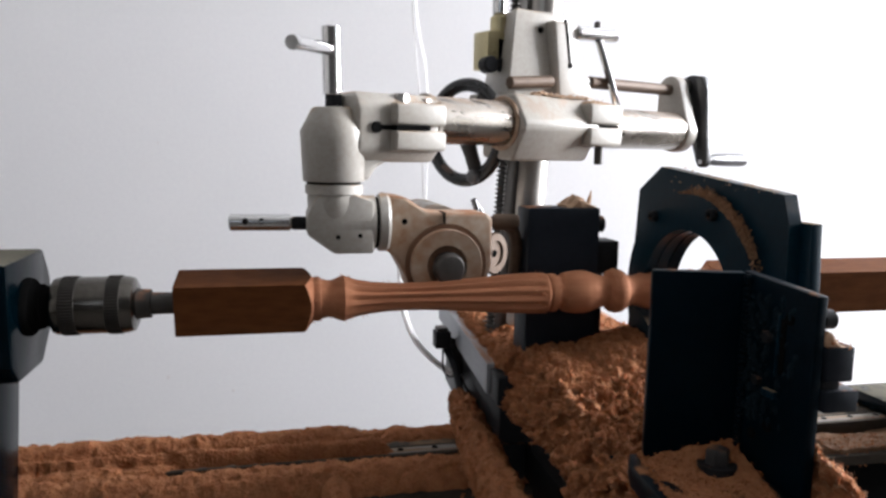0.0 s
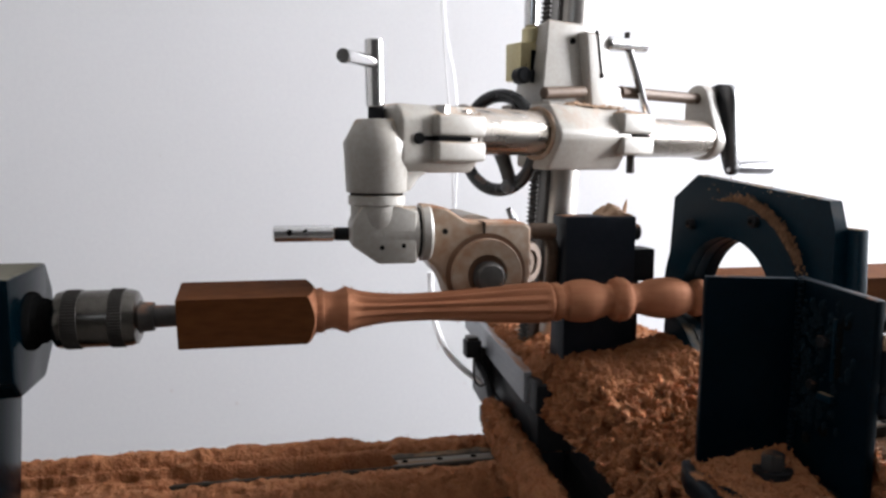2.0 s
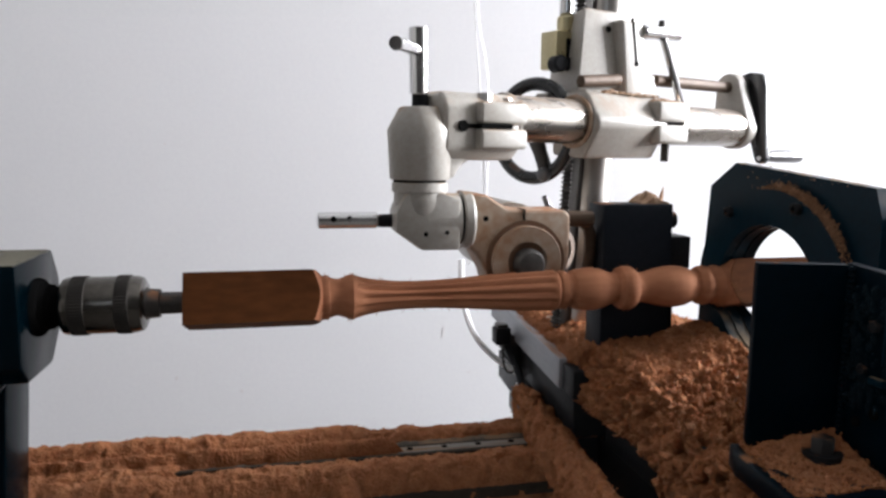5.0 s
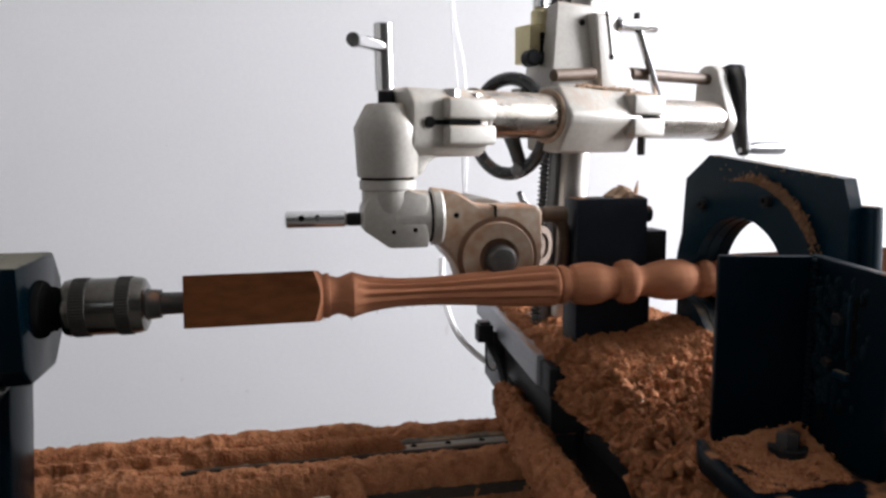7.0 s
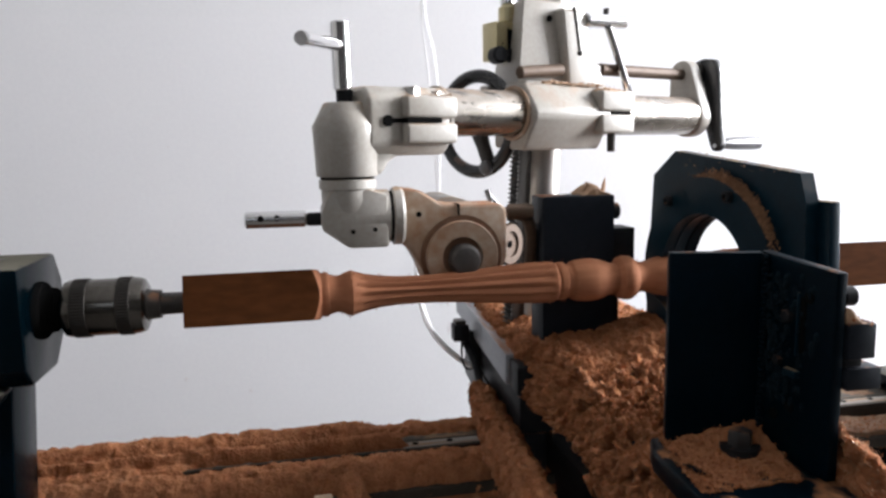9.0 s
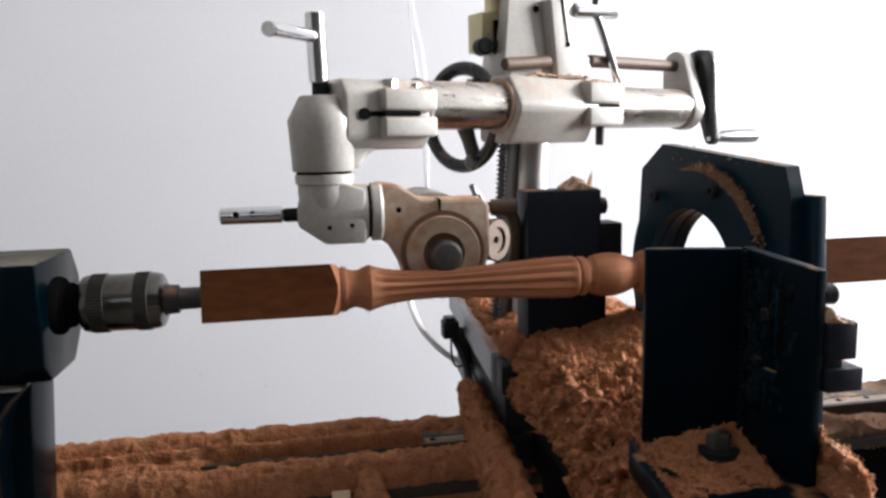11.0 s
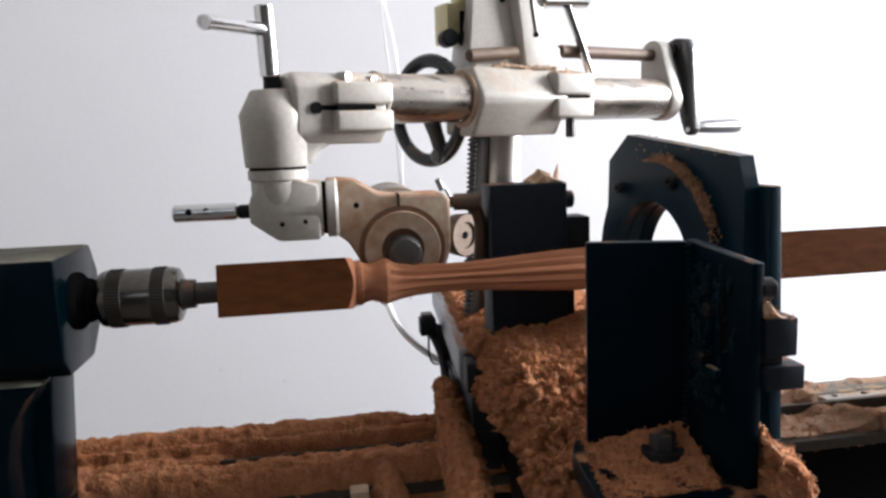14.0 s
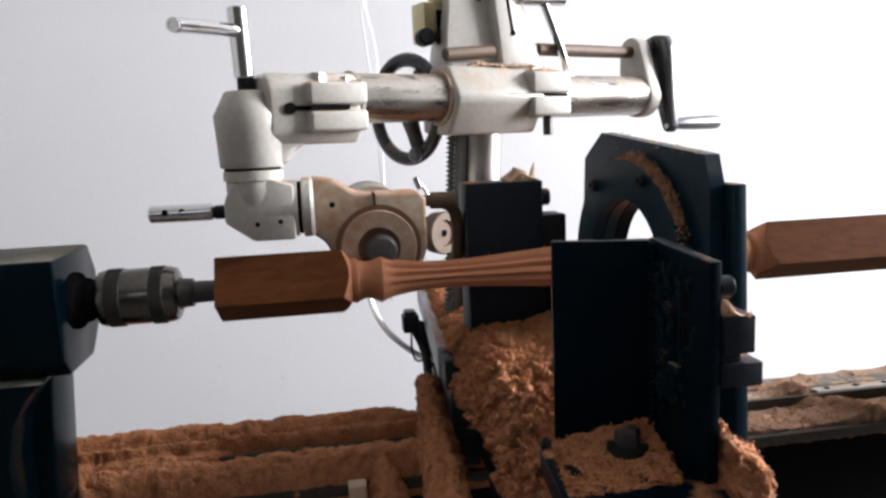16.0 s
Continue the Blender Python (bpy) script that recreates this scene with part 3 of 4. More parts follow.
part("nose", turned([(-0.051, 0.024), (-0.046, 0.020), (-0.032, 0.019), (-0.031, 0.0155)], (0, 0, AXIS_Z), X), DARK_STEEL, chuck)
part("drive_shank", turned([(-0.033, 0.0150), (-0.006, 0.0145), (0.004, 0.0145)], (0, 0, AXIS_Z), X), DARK_STEEL, chuck)

# ---- turned post ----
PROFILE = [(0.0, 0.0482), (0.003, 0.0495), (0.1655, 0.0495), (0.1695, 0.046), (0.1725, 0.041), (0.176, 0.0355), (0.1785, 0.0325), (0.180, 0.0305), (0.182, 0.0305), (0.186, 0.0313), (0.1895, 0.0305), (0.1905, 0.0285), (0.196, 0.0268), (0.2005, 0.0258),
           (0.206, 0.0262), (0.212, 0.0285), (0.2135, 0.0295), (0.2225, 0.0325), (0.2245, 0.0315), (0.232, 0.0290), (0.242, 0.0262), (0.262, 0.0228), (0.285, 0.0207), (0.31, 0.0200), (0.34, 0.0203), (0.37, 0.0220), (0.40, 0.0242), (0.43, 0.0265),
           (0.46, 0.0287), (0.49, 0.0302), (0.512, 0.0307), (0.5205, 0.0300), (0.524, 0.0272), (0.5255, 0.0262), (0.528, 0.0283), (0.533, 0.0290), (0.538, 0.0280), (0.540, 0.0255), (0.545, 0.0245), (0.5475, 0.0258), (0.550, 0.0285), (0.558, 0.0308),
           (0.570, 0.0322), (0.582, 0.0322), (0.594, 0.0300), (0.604, 0.0262), (0.612, 0.0238), (0.6195, 0.0232), (0.6215, 0.0262), (0.626, 0.0315), (0.634, 0.0337), (0.642, 0.0330), (0.648, 0.0295), (0.6505, 0.0260), (0.657, 0.0232), (0.664, 0.0228),
           (0.672, 0.0245), (0.684, 0.0282), (0.700, 0.0312), (0.715, 0.0320), (0.729, 0.0305), (0.741, 0.0265), (0.7475, 0.0235), (0.752, 0.0232), (0.754, 0.0270), (0.759, 0.0300), (0.765, 0.0308), (0.771, 0.0295), (0.7735, 0.0262), (0.778, 0.0256),
           (0.781, 0.0290), (0.785, 0.0308), (0.790, 0.0310), (0.795, 0.0345), (0.800, 0.0400), (0.805, 0.046), (0.808, 0.0495), (1.30, 0.0495)]


def post_mesh():
    """Square stock with turned middle and twelve flutes: at each station the square is cut down to the turned radius."""
    bm = bmesh.new()
    half, count = 0.0345, 192
    xs = []
    for (a, _), (b, _) in zip(PROFILE, PROFILE[1:]):
        n = max(1, min(60, int((b - a) / (0.0008 if 0.165 < a < 0.179 or 0.788 < a < 0.808 else 0.004))))
        xs += [a + (b - a) * k / n for k in range(n)]
    xs.append(PROFILE[-1][0])
    px, pr = [p[0] for p in PROFILE], [p[1] for p in PROFILE]
    rings = []
    for x in xs:
        radius = float(np.interp(x, px, pr))
        cut = 0.0042 * min(1, max(0, (x - 0.2265) / 0.012)) * min(1, max(0, (0.517 - x) / 0.006)) * (0.75 + 0.25 * radius / 0.03)
        row = []
        for k in range(count):
            a = 2 * math.pi * k / count
            side = half / max(abs(math.cos(a)), abs(math.sin(a)))
            r = min(side, radius)
            if cut > 0:
                f = abs(math.sin(6 * a))
                r -= cut * (1 - (1 - f) ** 0.5) if f > 0.18 else 0
            if radius > 0.04:
                r *= 1 + 0.0012 * noise.noise(Vector((x * 25, 6 * math.cos(a), 6 * math.sin(a))))
            row.append(bm.verts.new((x, r * math.cos(a), AXIS_Z + r * math.sin(a))))
        rings.append(row)
    for a, b in zip(rings, rings[1:]):
        for k in range(count):
            bm.faces.new((a[k], a[(k + 1) % count], b[(k + 1) % count], b[k]))
    bm.faces.new(rings[0][::-1])
    bm.faces.new(rings[-1])
    return bm


post = single("fluted_post", post_mesh(), POST_WOOD, (0, 0, AXIS_Z), "turned red-brown wooden post with flutes and square ends", "wooden post", sharp=28)
post.data.materials.append(OLD_WOOD)
for p in post.data.polygons:
    c = p.center
    if abs(max(abs(c.y), abs(c.z)) - 0.0345) < 0.0004 and (c.x < 0.178 or c.x > 0.79):
        p.material_index = 1

fuzz = bmesh.new()
rng = random.Random(77)
for k in range(520):
    x = rng.choice((rng.uniform(0.785, 0.83), rng.uniform(0.176, 0.235), rng.uniform(0.505, 0.545), rng.uniform(0.21, 0.53), rng.uniform(0.60, 0.66)))
    a = rng.uniform(0, 6.283)
    r = min(0.0345, float(np.interp(x, [p[0] for p in PROFILE], [p[1] for p in PROFILE]))) - 0.0012
    out = Vector((0, math.cos(a), math.sin(a)))
    foot = Vector((x, 0, AXIS_Z)) + out * r
    way = (out * rng.uniform(0.5, 1.0) + Vector((rng.gauss(0, 0.8), rng.gauss(0, 0.3), rng.gauss(0, 0.3)))).normalized()
    hook = foot + way * rng.uniform(0.0018, 0.0055)
    side = way.orthogonal().normalized() * rng.uniform(0.0002, 0.0006)
    tip = hook + (way + Vector((rng.gauss(0, 0.7), rng.gauss(0, 0.7), -0.3))) * 0.0018
    q = [fuzz.verts.new(v) for v in (foot - side, foot + side, hook + side, hook - side, tip)]
    fuzz.faces.new((q[0], q[1], q[2], q[3]))
    fuzz.faces.new((q[3], q[2], q[4]))
tagged(part("torn_fibres", fuzz, POST_WOOD, post, sharp=0), "torn wood fibres", kind="stuff")

# ---- carriage, in its places at the start ----
SLIDING = []


def carried(ob):
    SLIDING.append(ob)
    return ob


YAW = Matrix.Translation((0.46, 0.06, 0)) @ Matrix.Rotation(radians(-4.0), 4, "Z") @ Matrix.Translation((-0.46, -0.06, 0))

saddle = carried(root("carriage_saddle", (0.6, 0.18, 0.66), "grey machined cross slide of the carriage, mostly buried in sawdust", "carriage"))
part("top_plate", box(0.460, 0.80, 0.095, 0.64, 0.806, 0.858, 0.003, m=YAW), SADDLE_GREY, saddle)
part("front_plate", box(0.530, 0.690, -0.56, 0.020, 0.780, 0.830, 0.003), BLACK, saddle)
part("slide_base", box(0.515, 0.76, -0.34, 0.02, 0.735, 0.778, 0.003), BLACK, saddle)
part("slide_base", box(0.475, 0.76, 0.058, 0.62, 0.735, 0.804, 0.003, m=YAW), BLACK, saddle)
part("side_skirt", box(0.472, 0.520, 0.06, 0.60, 0.670, 0.7335, 0.002, m=YAW), BLACK, saddle)
part("cable", hose_mesh([(0.452, -0.10, 0.722), (0.462, 0.15, 0.724), (0.474, 0.30, 0.732), (0.478, 0.37, 0.765), (0.466, 0.41, 0.80)], 0.008, 12), BLACK, saddle, "dusty black cable")
part("cable_trough", box(0.440, 0.464, -0.33, 0.36, 0.680, 0.715, 0.004, m=YAW), DARK_STEEL, saddle)
part("apron", prism([(0.33, 0.73), (0.33, 0.69), (0.29, 0.668), (0.04, 0.668), (-0.05, 0.55), (-0.20, 0.52), (-0.30, 0.60), (-0.34, 0.73)], "x", 0.525, 0.78, 0.004), BLACK, saddle)
part("end_cover", box(0.466, 0.520, 0.036, 0.093, 0.806, 0.852, 0.003, m=YAW), BLACK, saddle)
for y in (0.30, 0.12):
    part("bearing_block", box(0.53, 0.60, y - 0.035, y + 0.035, 0.668, 0.733, 0.004), DARK_STEEL, saddle)


def heap_left(y):
    ragged = 0.012 * noise.noise(Vector((y * 26, 2.2, 0))) + 0.008 * noise.noise(Vector((y * 80, 7.2, 0)))
    if y > 0.05:
        return 0.474 + 0.07 * (y - 0.06) + 0.3 * ragged + 0.010 * max(0.0, 1 - abs(y - 0.06) / 0.05)
    return 0.470 + 0.015 * min(1.0, (0.05 - y) / 0.15) + 0.045 * max(0.0, -0.10 - y) + ragged


def saddle_dust(x, y):
    # highest round the dark block, then a lumpy field that falls to the front and breaks off at the open side
    rise = 0.040 * math.exp(-max(0.0, 0.02 - y) / 0.10) if y < 0.02 else 0.040 * math.exp(-(y - 0.02) / 0.30)
    rise *= min(1.0, max(0.25, (x - 0.44) / 0.10)) if y < 0.05 else min(1.0, max(0.1, (x - 0.465) / 0.06))
    bank = 0.030 * max(0.0, min(1.0, (x - 0.585) / 0.09)) * math.exp(-((y + 0.03) / 0.11) ** 2)
    d = max(0.0, x - heap_left(y))
    k = 1 - min(1.0, d / (0.034 if y < 0.05 else 0.012))
    lip = -(0.070 if y < 0.05 else 0.012) * k ** 2
    fall = min(1.0, max(0.0, (-0.12 - y) / 0.12))
    lumps = rough_at(x, y, 0.22 + 0.5 * min(1.0, max(0.0, (-0.02 - y) / 0.09)))
    if x > 0.51 and y < -0.25:
        lumps *= 0.3
    return 0.868 + rise + bank + lip - 0.030 * fall * fall * (3 - 2 * fall) + lumps * (1 + 0.8 * k)


bm, chips = heap(0.462, 0.735, -0.53, 0.56, 0.0023, saddle_dust, 0.800, 16000, 11, 0.0019, fluff=lambda x, y: 0.006 + 0.016 * min(1.0, max(0.0, (-0.06 - y) / 0.07, (1 - (x - heap_left(y)) / 0.06) if y < 0.05 else 0.0)), rows=18, left=heap_left, right=lambda y: 0.690 + 0.07 * min(1.0, max(0.0, (y - 0.07) / 0.03)) if y > -0.24 else 0.640)
carried(single("sawdust_heap", bm, DUST, (0.58, 0, 0.80), "deep heap of red-brown sawdust buried round the carriage", "sawdust", kind="stuff"))
carried(single("wood_chips", chips, CHIPS, (0.58, 0, 0.80), "curled red-brown wood chips on the sawdust heap", "wood chips", kind="stuff", sharp=85))


def trough_mid(y):
    return 0.454 + 0.08 * (y - 0.06) + 0.006 * noise.noise(Vector((y * 16, 4, 0)))


def trough_dust(x, y):
    c = trough_mid(y)
    return 0.700 + 0.30 * max(0.0, y - 0.25) + 0.050 * max(0.0, 1 - ((x - c) / 0.030) ** 2) ** 0.5 * min(1.0, max(0.0, (0.335 - y) / 0.10)) ** 0.6 + rough_at(x, y, 0.5)


bm, chips = heap(0.420, 0.480, -0.36, 0.335, 0.0036, trough_dust, 0.68, 2600, 12, 0.0024, fluff=0.010, rows=8, left=lambda y: trough_mid(y) - 0.030 + 0.06 * max(0.0, y - 0.10), right=lambda y: trough_mid(y) + 0.026 - 0.05 * max(0.0, y - 0.10))
carried(single("trough_sawdust", bm, DUST, (0.45, 0, 0.70), "long round ridge of sawdust lying on the cable trough", "sawdust", kind="stuff"))
carried(single("trough_wood_chips", chips, CHIPS, (0.45, 0, 0.70), "wood chips on the ridge of sawdust", "wood chips", kind="stuff", sharp=85))

# small heap caught against the outside of the angle bracket


def plate_side(y):
    return 0.628 + 0.059 * (-0.345 - y)


bm, chips = heap(0.630, 0.665, -0.475, -0.385, 0.0030, lambda x, y: 0.928 - 0.75 * max(0, x - plate_side(y)) - 0.45 * abs(y + 0.44) + rough_at(x, y, 0.6), 0.80, 2600, 13, 0.0021, fluff=0.010, rows=20, left=plate_side, right=lambda y: plate_side(y) + 0.034)
carried(single("banked_sawdust", bm, DUST, (0.645, -0.43, 0.80), "pale sawdust banked against the blue angle bracket", "sawdust", kind="stuff"))
carried(single("banked_wood_chips", chips, RIM_DUST, (0.645, -0.43, 0.80), "pale wood chips banked against the bracket", "wood chips", kind="stuff", sharp=85))

# dark clamping block behind the post
block = carried(root("clamping_block", (0.56, 0.06, 0.858), "dark grey steel block standing in sawdust behind the post", "steel block"))
part("body", box(0.5065, 0.6235, 0.036, 0.095, 0.857, 1.117, 0.003), SLATE, block)
part("ear", box(0.6245, 0.662, 0.044, 0.095, 1.012, 1.064, 0.003), BLACK, block)
part("web", box(0.6245, 0.640, 0.052, 0.092, 0.900, 1.011, 0.003), BLACK, block)
part("cap_screw", socket_screw((0.623, 0.060, 1.090), (1, 0, 0), 0.013, 0.016), BLACK, block)
bm, chips = heap(0.57, 0.618, 0.04, 0.09, 0.004, lambda x, y: 1.1175 + 0.012 * math.exp(-((x - 0.592) / 0.013) ** 2) + rough_at(x, y, 0.4), 1.1172, 60, 15, 0.008)
carried(single("sawdust_on_block", bm, PALE_DUST, (0.595, 0.065, 1.115), "little sawdust and a splinter on the dark block", "sawdust", kind="stuff"))
splinter = turned([(0, 0.004), (0.012, 0.0035), (0.026, 0.0004)], (0.612, 0.06, 1.118), (0.2, 0, 1), 5)
join(splinter, prism([(0.578, 1.122), (0.586, 1.137), (0.604, 1.130), (0.606, 1.120)], "y", 0.055, 0.066, 0.001))
carried(single("wood_splinter", splinter, PALE_DUST, (0.6, 0.06, 1.116), "torn wood splinter lying on the dark block", "splinter"))
bm, chips = heap(0.641, 0.664, 0.045, 0.094, 0.0035, lambda x, y: 0.985 + 0.02 * math.exp(-((x - 0.640) / 0.012) ** 2) + rough_at(x, y, 0.4), 0.962, 90, 16, 0.004, fluff=0.006, rows=14)
join(bm, chips)
carried(single("lodged_sawdust", bm, DUST, (0.645, 0.07, 0.962), "clump of sawdust lodged beside the dark block", "sawdust", kind="stuff"))

# ---- ring steady: upright plate with a wide bore ----
steady = carried(root("ring_steady", (0.715, -0.1, 0.80), "dark blue steel plate with a wide round bore, dusty on top", "steady rest"))
BORE_Y, BORE_Z, BORE_R = -0.108, 0.998, 0.098


def bored_plate(outline, x0, x1, cy, cz, r, seg=72):
    """A plate square to x with a round hole; the outline goes round counter-clockwise and sees the centre."""
    bm = bmesh.new()

    def reach(a):
        d = Vector((math.cos(a), math.sin(a)))
        best = None
        for (ay, az), (by, bz) in zip(outline, outline[1:] + outline[:1]):
            ey, ez = by - ay, bz - az
            den = d.x * ez - d.y * ey
            if abs(den) < 1e-9:
                continue
            t = ((ay - cy) * ez - (az - cz) * ey) / den
            s = ((ay - cy) * d.y - (az - cz) * d.x) / den
            if t > 0 and -1e-6 <= s <= 1 + 1e-6:
                best = t if best is None else min(best, t)
        return best or r * 1.2

    angles = sorted({2 * math.pi * k / seg for k in range(seg)} | {math.atan2(z - cz, y - cy) % (2 * math.pi) for y, z in outline})
    rows = []
    for a in angles:
        c, s, far = math.cos(a), math.sin(a), reach(a)
        # the bore is cut wider on the post's side
        inner = min(far - 0.004, r + 0.050 * max(0.0, math.cos(a + 0.12)) ** 36)
        rows.append([bm.verts.new(p) for p in ((x0, cy + c * inner, cz + s * inner), (x0, cy + c * far, cz + s * far), (x1, cy + c * far, cz + s * far), (x1, cy + c * inner, cz + s * inner))])
    for a, b in zip(rows, rows[1:] + rows[:1]):
        for k in range(4):
            bm.faces.new((a[k], a[(k + 1) % 4], b[(k + 1) % 4], b[k]))
    return bm


SET = Matrix.Translation((0.6965, -0.012, 0)) @ Matrix.Rotation(radians(3.5), 4, "Z") @ Matrix.Translation((-0.700, 0.012, 0))


def squared(bm):
    """Turns a piece of the steady into its slightly skew stand."""
    bmesh.ops.transform(bm, matrix=SET, verts=bm.verts)
    return bm


def disc(r):
    """A round outline about the bore, counter-clockwise."""
    return [(BORE_Y + r * math.cos(2 * math.pi * k / 60), BORE_Z + r * math.sin(2 * math.pi * k / 60)) for k in range(60)]


OUTLINE = [(-0.296, 0.80), (-0.284, 1.0), (-0.281, 1.124), (-0.270, 1.157), (-0.012, 1.183), (0.046, 1.146), (0.058, 1.0), (0.064, 0.80)]
part("plate", squared(bored_plate(OUTLINE, 0.700, 0.718, BORE_Y, BORE_Z, BORE_R)), BLUE, steady)
part("side_flange", prism([(-0.312, 0.80), (-0.255, 0.80), (-0.255, 1.125), (-0.297, 1.125)], "x", 0.7185, 0.734, 0.002, m=SET), BLUE, steady)
boss = part("boss_ring", squared(bored_plate(disc(0.150), 0.684, 0.6998, BORE_Y, BORE_Z, BORE_R + 0.0015)), BLUE, steady, "raised round boss with sawdust on its rim")
for k in range(6):
    a = radians(54 + 60 * k)
    part("boss_bolt", squared(socket_screw((0.684, BORE_Y + 0.138 * math.cos(a), BORE_Z + 0.138 * math.sin(a)), (-1, 0, 0), 0.008, 0.008)), BLACK, boss)
part("back_collar", squared(bored_plate(disc(0.124), 0.7182, 0.7375, BORE_Y, BORE_Z, BORE_R - 0.0015)), BLUE_SHADED, steady)
rim = bmesh.new()
rng = random.Random(8)
for k in range(2600):
    a = radians(rng.gauss(110, 11)) if k % 3 else radians(rng.gauss(132, 15))
    rr = 0.150 + abs(rng.gauss(0, 0.004)) * max(0.2, math.sin(a))
    p = Vector((0.690 + rng.uniform(-0.006, 0.008), BORE_Y + rr * math.cos(a), BORE_Z + rr * math.sin(a)))
    turn = Euler((rng.uniform(-2, 2), rng.uniform(-2, 2), rng.uniform(0, 6))).to_matrix()
    s = rng.uniform(0.0008, 0.0024)
    v = [rim.verts.new(p + turn @ Vector(q)) for q in ((-s, -s * 0.5, 0), (s, -s * 0.5, s * 0.3), (s, s * 0.5, 0), (-s, s * 0.5, s * 0.3))]
    rim.faces.new(v)
carried(single("rim_chips", squared(rim), RIM_DUST, (0.69, BORE_Y, 1.15), "wood chips caught on the rim of the blue boss", "wood chips", kind="stuff", sharp=0))
bm, chips = heap(0.700, 0.717, -0.262, -0.02, 0.004, lambda x, y: 1.1575 + 0.1008 * (y + 0.270) + 0.001 + rough_at(x, y, 0.25), 1.1575, 110, 21, 0.0018)
bm.free()
carried(single("plate_top_chips", squared(chips), PALE_DUST, (0.714, -0.1, 1.17), "fine chips on the plate's upper edge", "wood chips", kind="stuff", sharp=0))

# ---- angle bracket before the post ----
bracket = carried(root("angle_bracket", (0.6, -0.35, 0.852), "dark blue welded angle bracket bolted down on the carriage", "bracket"))
BACKED = Matrix.Translation((0.522, -0.315, 0)) @ Matrix.Rotation(radians(-16.4), 4, "Z")
part("back_plate", box(0.0, 0.0955, -0.012, 0.0, 0.8725, 1.081, 0.0022, m=BACKED), BLUE_SHADED, bracket)
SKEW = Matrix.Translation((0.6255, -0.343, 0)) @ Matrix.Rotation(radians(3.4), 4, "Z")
part("side_plate", prism([(-0.104, 0.8725), (0.0, 0.8725), (0.0, 1.082), (-0.104, 1.074)], "x", -0.0125, 0.0, 0.0022, m=SKEW), BLUE_SHADED, bracket)
part("base_plate", prism([(0.512, -0.306), (0.628, -0.338), (0.634, -0.452), (0.622, -0.500), (0.500, -0.480), (0.487, -0.455), (0.500, -0.335)], "z", 0.846, 0.872, 0.003), BLUE_SHADED, bracket)
bolt = part("anchor_bolt", hex_bolt((0.578, -0.372, 0.884), (0, 0, 1), 0.0125, 0.016), DUSTY_BLOCK, bracket)
part("washer", turned([(0, 0.020), (0.0118, 0.020)], (0.578, -0.372, 0.8722), (0, 0, 1), 32), BLACK, bolt)
seam = bmesh.new()
for k in range(34):
    z = 0.874 + 0.006 * k
    join(seam, turned([(0, 0.002), (0.002, 0.0042), (0.0045, 0.0045), (0.007, 0.0025)], (0.6115, -0.3545, z), (0, 0, 1), 8))
part("weld_seam", seam, BLUE_SHADED, bracket)
for y, z in ((-0.052, 0.930), (-0.030, 0.915), (-0.072, 1.045)):
    part("tapped_hole", turned([(0, 0.006), (0.001, 0.0055)], SKEW @ Vector((-0.0130, y, z)), SKEW.to_3x3() @ Vector((-1, 0, 0)), 16), GAP, bracket)


def base_right(y):
    return 0.6105 + 0.059 * (-0.345 - y) - 0.30 * max(0.0, -0.385 - y)


def base_dust(x, y):
    corner = max(0.0, min(1.0, (x - 0.526) / 0.085)) * math.exp(-max(0.0, -0.335 - y) / 0.038)
    back = math.exp(-abs(y - (-0.317 - 0.294 * (x - 0.522))) / 0.012)
    return 0.8735 + 0.040 * corner + 0.006 * back + rough_at(x, y, 0.22)


bm, chips = heap(0.505, 0.612, -0.440, -0.318, 0.0030, base_dust, 0.8722, 1500, 22, 0.0022, fluff=0.003, rows=2, left=lambda y: 0.516 - 0.02 * (-0.32 - y) / 0.12 + 0.006 * noise.noise(Vector((y * 70, 0, 0))), right=base_right,
                keep=lambda x, y: y < -0.322 - 0.294 * (x - 0.522))
for v in bm.verts:
    v.co.y = min(v.co.y, -0.3165 - 0.294 * (v.co.x - 0.522) + 0.001)
carried(single("bracket_sawdust", bm, DUST, (0.57, -0.38, 0.872), "sawdust lying on the bracket's base plate", "sawdust", kind="stuff"))
carried(single("bracket_wood_chips", chips, CHIPS, (0.57, -0.38, 0.872), "wood chips on the bracket's base plate", "wood chips", kind="stuff", sharp=85))

side_out = SKEW.to_3x3() @ Vector((-1, 0, 0))
part("slot", box(-0.0136, -0.0120, -0.068, -0.061, 0.988, 1.044, 0.0006, m=SKEW), GAP, bracket)
part("slot_lip", box(-0.0155, -0.0120, -0.0605, -0.0575, 0.984, 1.048, 0.001, m=SKEW), BLUE, bracket)
part("stud_nut", hex_bolt(SKEW @ Vector((-0.0122, -0.046, 1.022)), side_out, 0.007, 0.007), BLACK, bracket)
part("stud_nut", hex_bolt(SKEW @ Vector((-0.0122, -0.034, 0.974)), side_out, 0.006, 0.006), BLACK, bracket)
part("stop_tab", box(-0.019, -0.0120, -0.064, -0.046, 0.962, 0.970, 0.001, m=SKEW), BLUE, bracket)
flakes = bmesh.new()
rng = random.Random(41)
for k in range(150):
    y, z = max(-0.095, -0.014 - abs(rng.gauss(0, 0.027))), rng.uniform(0.93, 1.06)
    c = SKEW @ Vector((-0.0122, y, z))
    out = SKEW.to_3x3() @ Vector((-1, 0, 0))
    r = rng.uniform(0.0012, 0.0042)
    blob = turned([(0, r), (0.0012, r * 0.9), (0.0030, r * 0.4)], c, out, 7)
    bmesh.ops.scale(blob, verts=blob.verts, vec=(1, 1, rng.uniform(1.0, 2.6)), space=Matrix.Translation(-c))
    join(flakes, blob)
